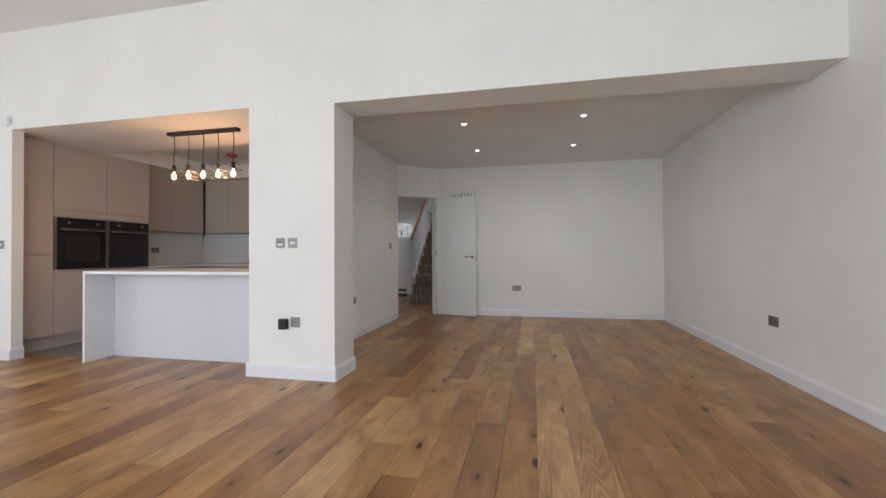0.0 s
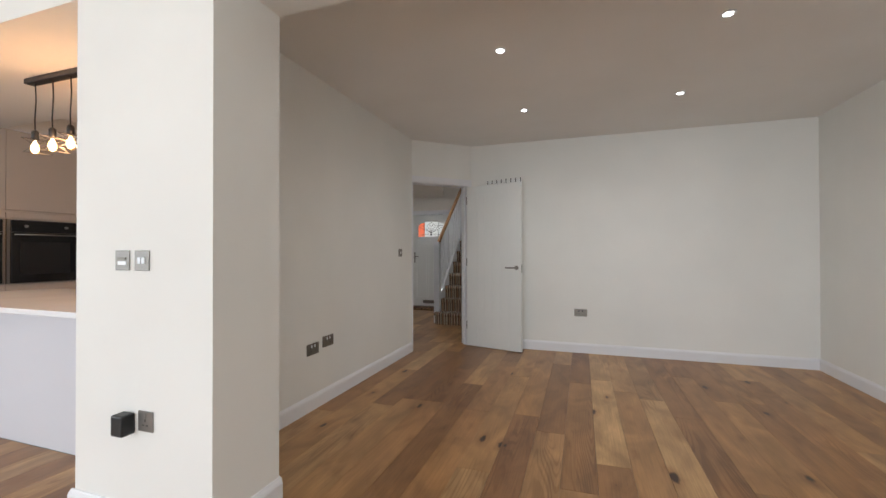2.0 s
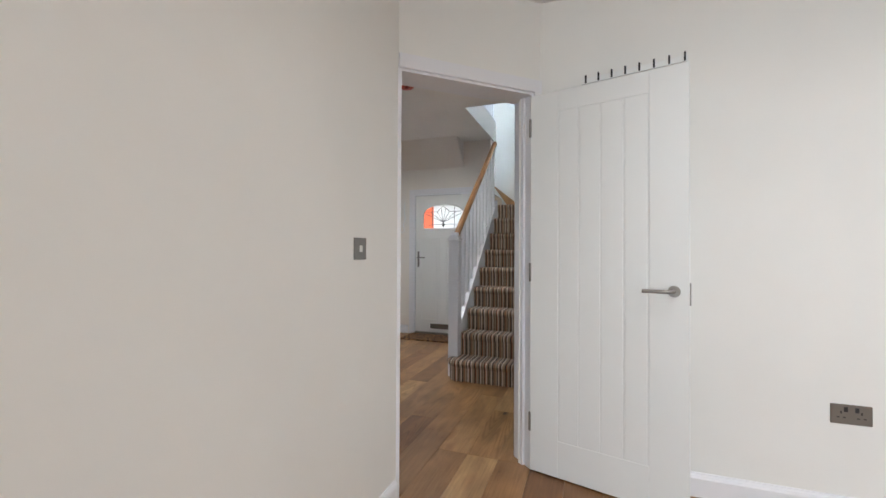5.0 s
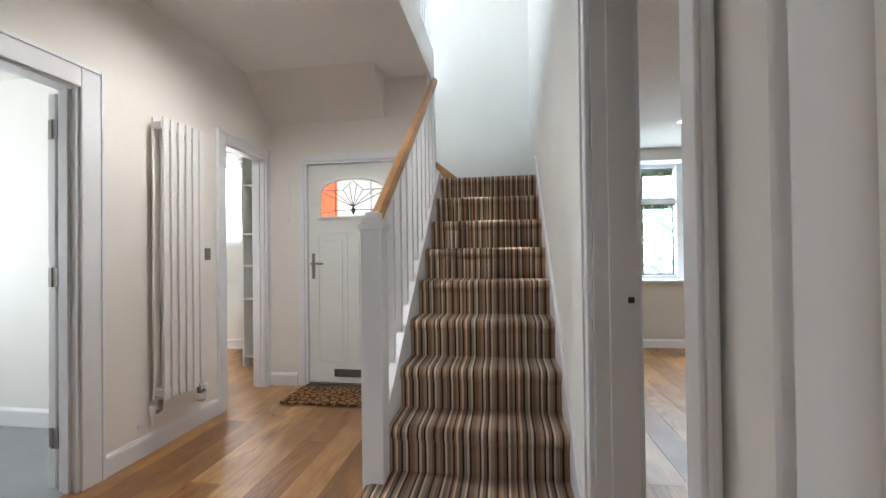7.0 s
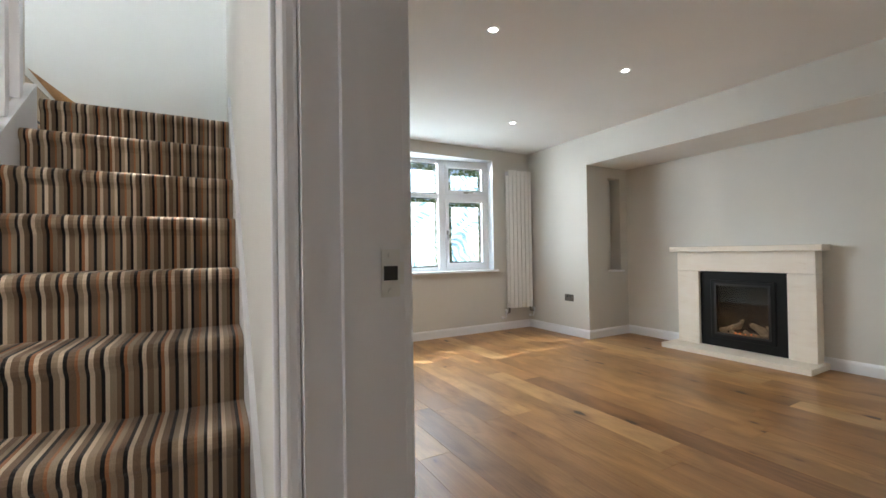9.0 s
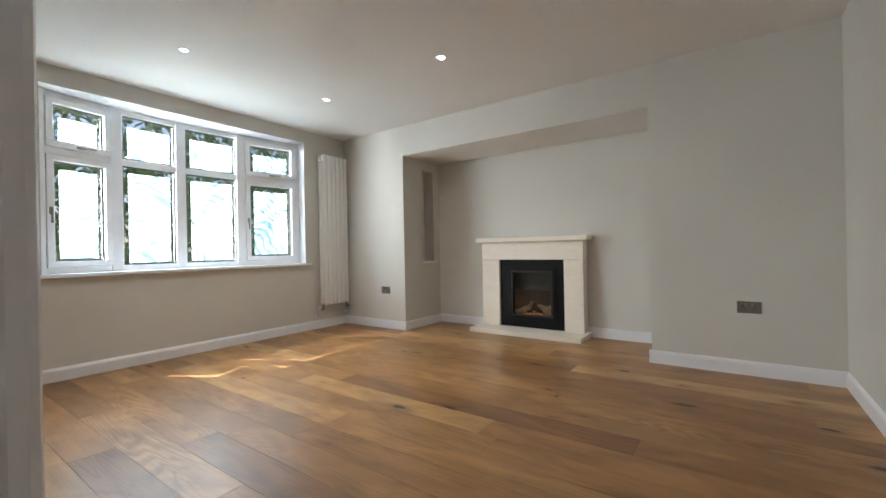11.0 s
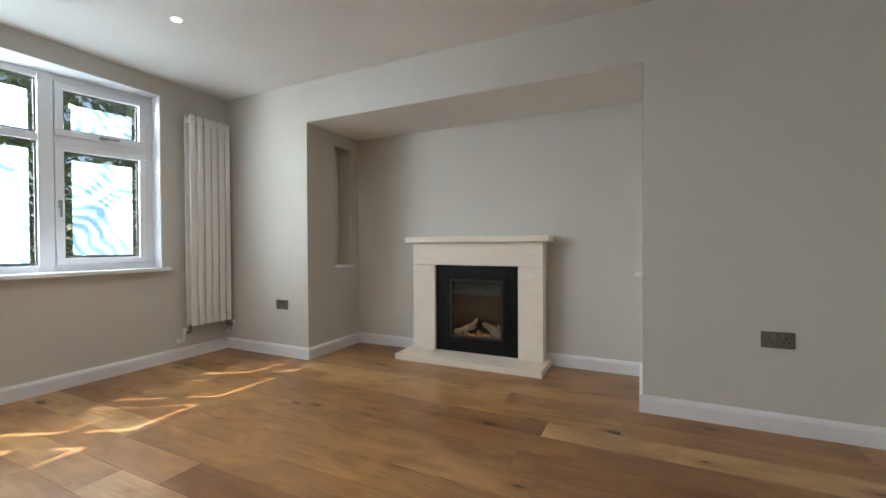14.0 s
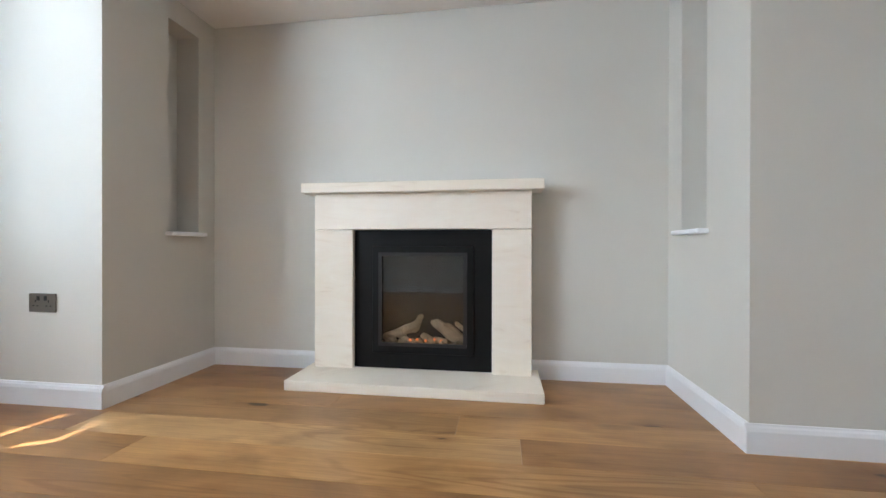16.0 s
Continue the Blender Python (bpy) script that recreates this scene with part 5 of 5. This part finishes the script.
def plain_window(name, x0, x1, y0, y1, z0, z1, label, mat=CLEAR):
    """Outer frame and one pane; thin along x or y."""
    w = structure(thing(name, ((x0 + x1) / 2, (y0 + y1) / 2, z0), label, "window"))
    e = 0.06 if z1 - z0 > 0.5 else 0.02
    if x1 - x0 > y1 - y0:
        m = (y0 + y1) / 2
        pierced("frame", (x0, x1), (y0, y1), (z0, z1), [((x0 + e, x1 - e), (y0 - 1, y1 + 1), (z0 + e, z1 - e))], UPVC, w)
        p = box("pane", x0 + e, x1 - e, m - 0.003, m + 0.003, z0 + e, z1 - e, mat, w)
    else:
        m = (x0 + x1) / 2
        pierced("frame", (x0, x1), (y0, y1), (z0, z1), [((x0 - 1, x1 + 1), (y0 + e, y1 - e), (z0 + e, z1 - e))], UPVC, w)
        p = box("pane", m - 0.003, m + 0.003, y0 + e, y1 - e, z0 + e, z1 - e, mat, w)
    p.visible_shadow = mat is not CLEAR
    return w


plain_window("window_2", -5.95, -5.05, 11.54, 11.6, 1.33, 2.42, "white window of the store room with obscure glass", FROST)
plain_window("window_3", -6.25, -6.19, 7.0, 8.6, 0.9, 2.2, "white window of the carpeted room")
plain_window("window_4", -2.87, -2.53, 11.19, 11.24, 3.33, 4.04, "white landing window above the stairs")
# unseen window, added for the landing fill; obscure pane keeps sun off the string
plain_window("window_6", -4.5, -4.44, 8.8, 10.4, 3.7, 4.7, "added, unseen white landing side window, its obscure glass holding back the sun", FROST)
# unseen window, added as an opening for the side fill lamp
plain_window("window_7", -7.13, -7.07, -2.4, 0.8, 0.3, 2.4, "added, unseen white side window that lets fill light into the garden room")
for x0, x1 in ((-4.6, -2.9), (-2.9, -1.2), (-1.2, 0.5), (0.5, 2.2)):
    plain_window("window_5", x0, x1, GARDEN - 0.12, GARDEN - 0.06, 0.02, 2.45, "tall white glazed garden door")

# ---- outside ----
structure(box("ground", -400, 400, -400, 400, -0.5, -0.12, LEAF), "garden ground", "ground")
structure(box("porch_wall", -4.2, -2.2, 11.26, 11.3, 0, 2.6, BRICK))


def hedge(x0, x1, y0, y1, h, count, seed):
    rng = np.random.default_rng(seed)
    c = rng.random((count, 3)) * (x1 - x0, y1 - y0, h) + (x0, y0, 0.0)
    c[:, 2] *= 0.85 + 0.3 * np.sin(c[:, 0] * 1.7) ** 2
    vs, fs = [], []
    for i, p in enumerate(c):
        a, b = rng.normal(size=3), rng.normal(size=3)
        a, b = a / np.linalg.norm(a) * 0.13, b / np.linalg.norm(b) * 0.09
        vs += [tuple(p - a), tuple(p + b), tuple(p + a), tuple(p - b)]
        fs.append([4 * i, 4 * i + 1, 4 * i + 2, 4 * i + 3])
    ob = mesh_object("hedge", vs, fs, LEAF)
    ob.location.z = -0.12
    return tagged(ob, "loose green leafy garden hedge", "hedge", kind="stuff")


hedge(-9, 12, 19.5, 21.5, 6.5, 26000, 3)

# ---- oak floors, board by board ----
floor = structure(thing("floor", (0, 2, 0), "oiled knotty oak plank floor", "floor"))
structure(blocks("subfloor", [(-7.0, RIGHT, GARDEN - 0.2, FAR, -0.08, -0.02), (HALLX - 0.1, STAIRX, 6.4, 10.4, -0.081, -0.021), (LIVX - 0.2, 3.2, LIVS, WINY, -0.082, -0.022), (-6.3, HALLX - 0.1, 9.2, 11.5, -0.083, -0.023)], SUBFLOOR))
rng = random.Random(11)


def board(x0, x1, y0, y1):
    e = 0.0009
    vs = [(x0 + 0.0005, y0 + 0.0004, -0.018), (x1 - 0.0005, y0 + 0.0004, -0.018), (x1 - 0.0005, y1 - 0.0004, -0.018), (x0 + 0.0005, y1 - 0.0004, -0.018),
          (x0 + 0.0005, y0 + 0.0004, -e), (x1 - 0.0005, y0 + 0.0004, -e), (x1 - 0.0005, y1 - 0.0004, -e), (x0 + 0.0005, y1 - 0.0004, -e),
          (x0 + e, y0 + e, 0), (x1 - e, y0 + e, 0), (x1 - e, y1 - e, 0), (x0 + e, y1 - e, 0)]
    fs = [(8, 9, 10, 11), (4, 5, 9, 8), (5, 6, 10, 9), (6, 7, 11, 10), (7, 4, 8, 11), (0, 1, 5, 4), (1, 2, 6, 5), (2, 3, 7, 6), (3, 0, 4, 7)]
    me = bpy.data.meshes.new("plank")
    me.from_pydata(vs, [], fs)
    me.materials.append(FLOOROAK)
    ob = new("plank", me)
    ob.parent = floor
    ob.matrix_parent_inverse = floor.matrix_world.inverted()


def boards(x0, x1, y0, y1, width=0.19, length=1.9, shape=None):
    n = max(1, round((x1 - x0) / width))
    w = (x1 - x0) / n
    for i in range(n):
        a, b = x0 + i * w, x0 + (i + 1) * w
        lo, hi = shape(a, b) if shape else (y0, y1)
        y = lo - rng.random() * length
        while y < hi:
            step = length * (0.75 + 0.4 * rng.random())
            if hi - (y + step) < 0.35:
                step = hi - y
            if y + step > lo + 0.02:
                board(a, b, max(lo, y), min(hi, y + step))
            y += step


def inner(a, b):
    """Boards of dining and garden room: the pier stops some, the diagonal doorway others."""
    if b <= -4.95:
        return GARDEN, FRONT
    if b <= DINL + 0.1:
        return GARDEN, (3.37 if a > -4.13 else 3.24)
    return GARDEN, FAR


boards(-6.99, DINL, GARDEN, FRONT, shape=inner)
boards(DINL, RIGHT, GARDEN, FAR)
boards(HALLX - 0.05, DINL, 6.45, DOORY)
boards(DINL, LIVX - 0.06, FAR, 8.75)
boards(LIVX - 0.06, 3.19, LIVS, WINY)
boards(-6.3, HALLX - 0.05, 9.2, 11.5, 0.2, 2.3)
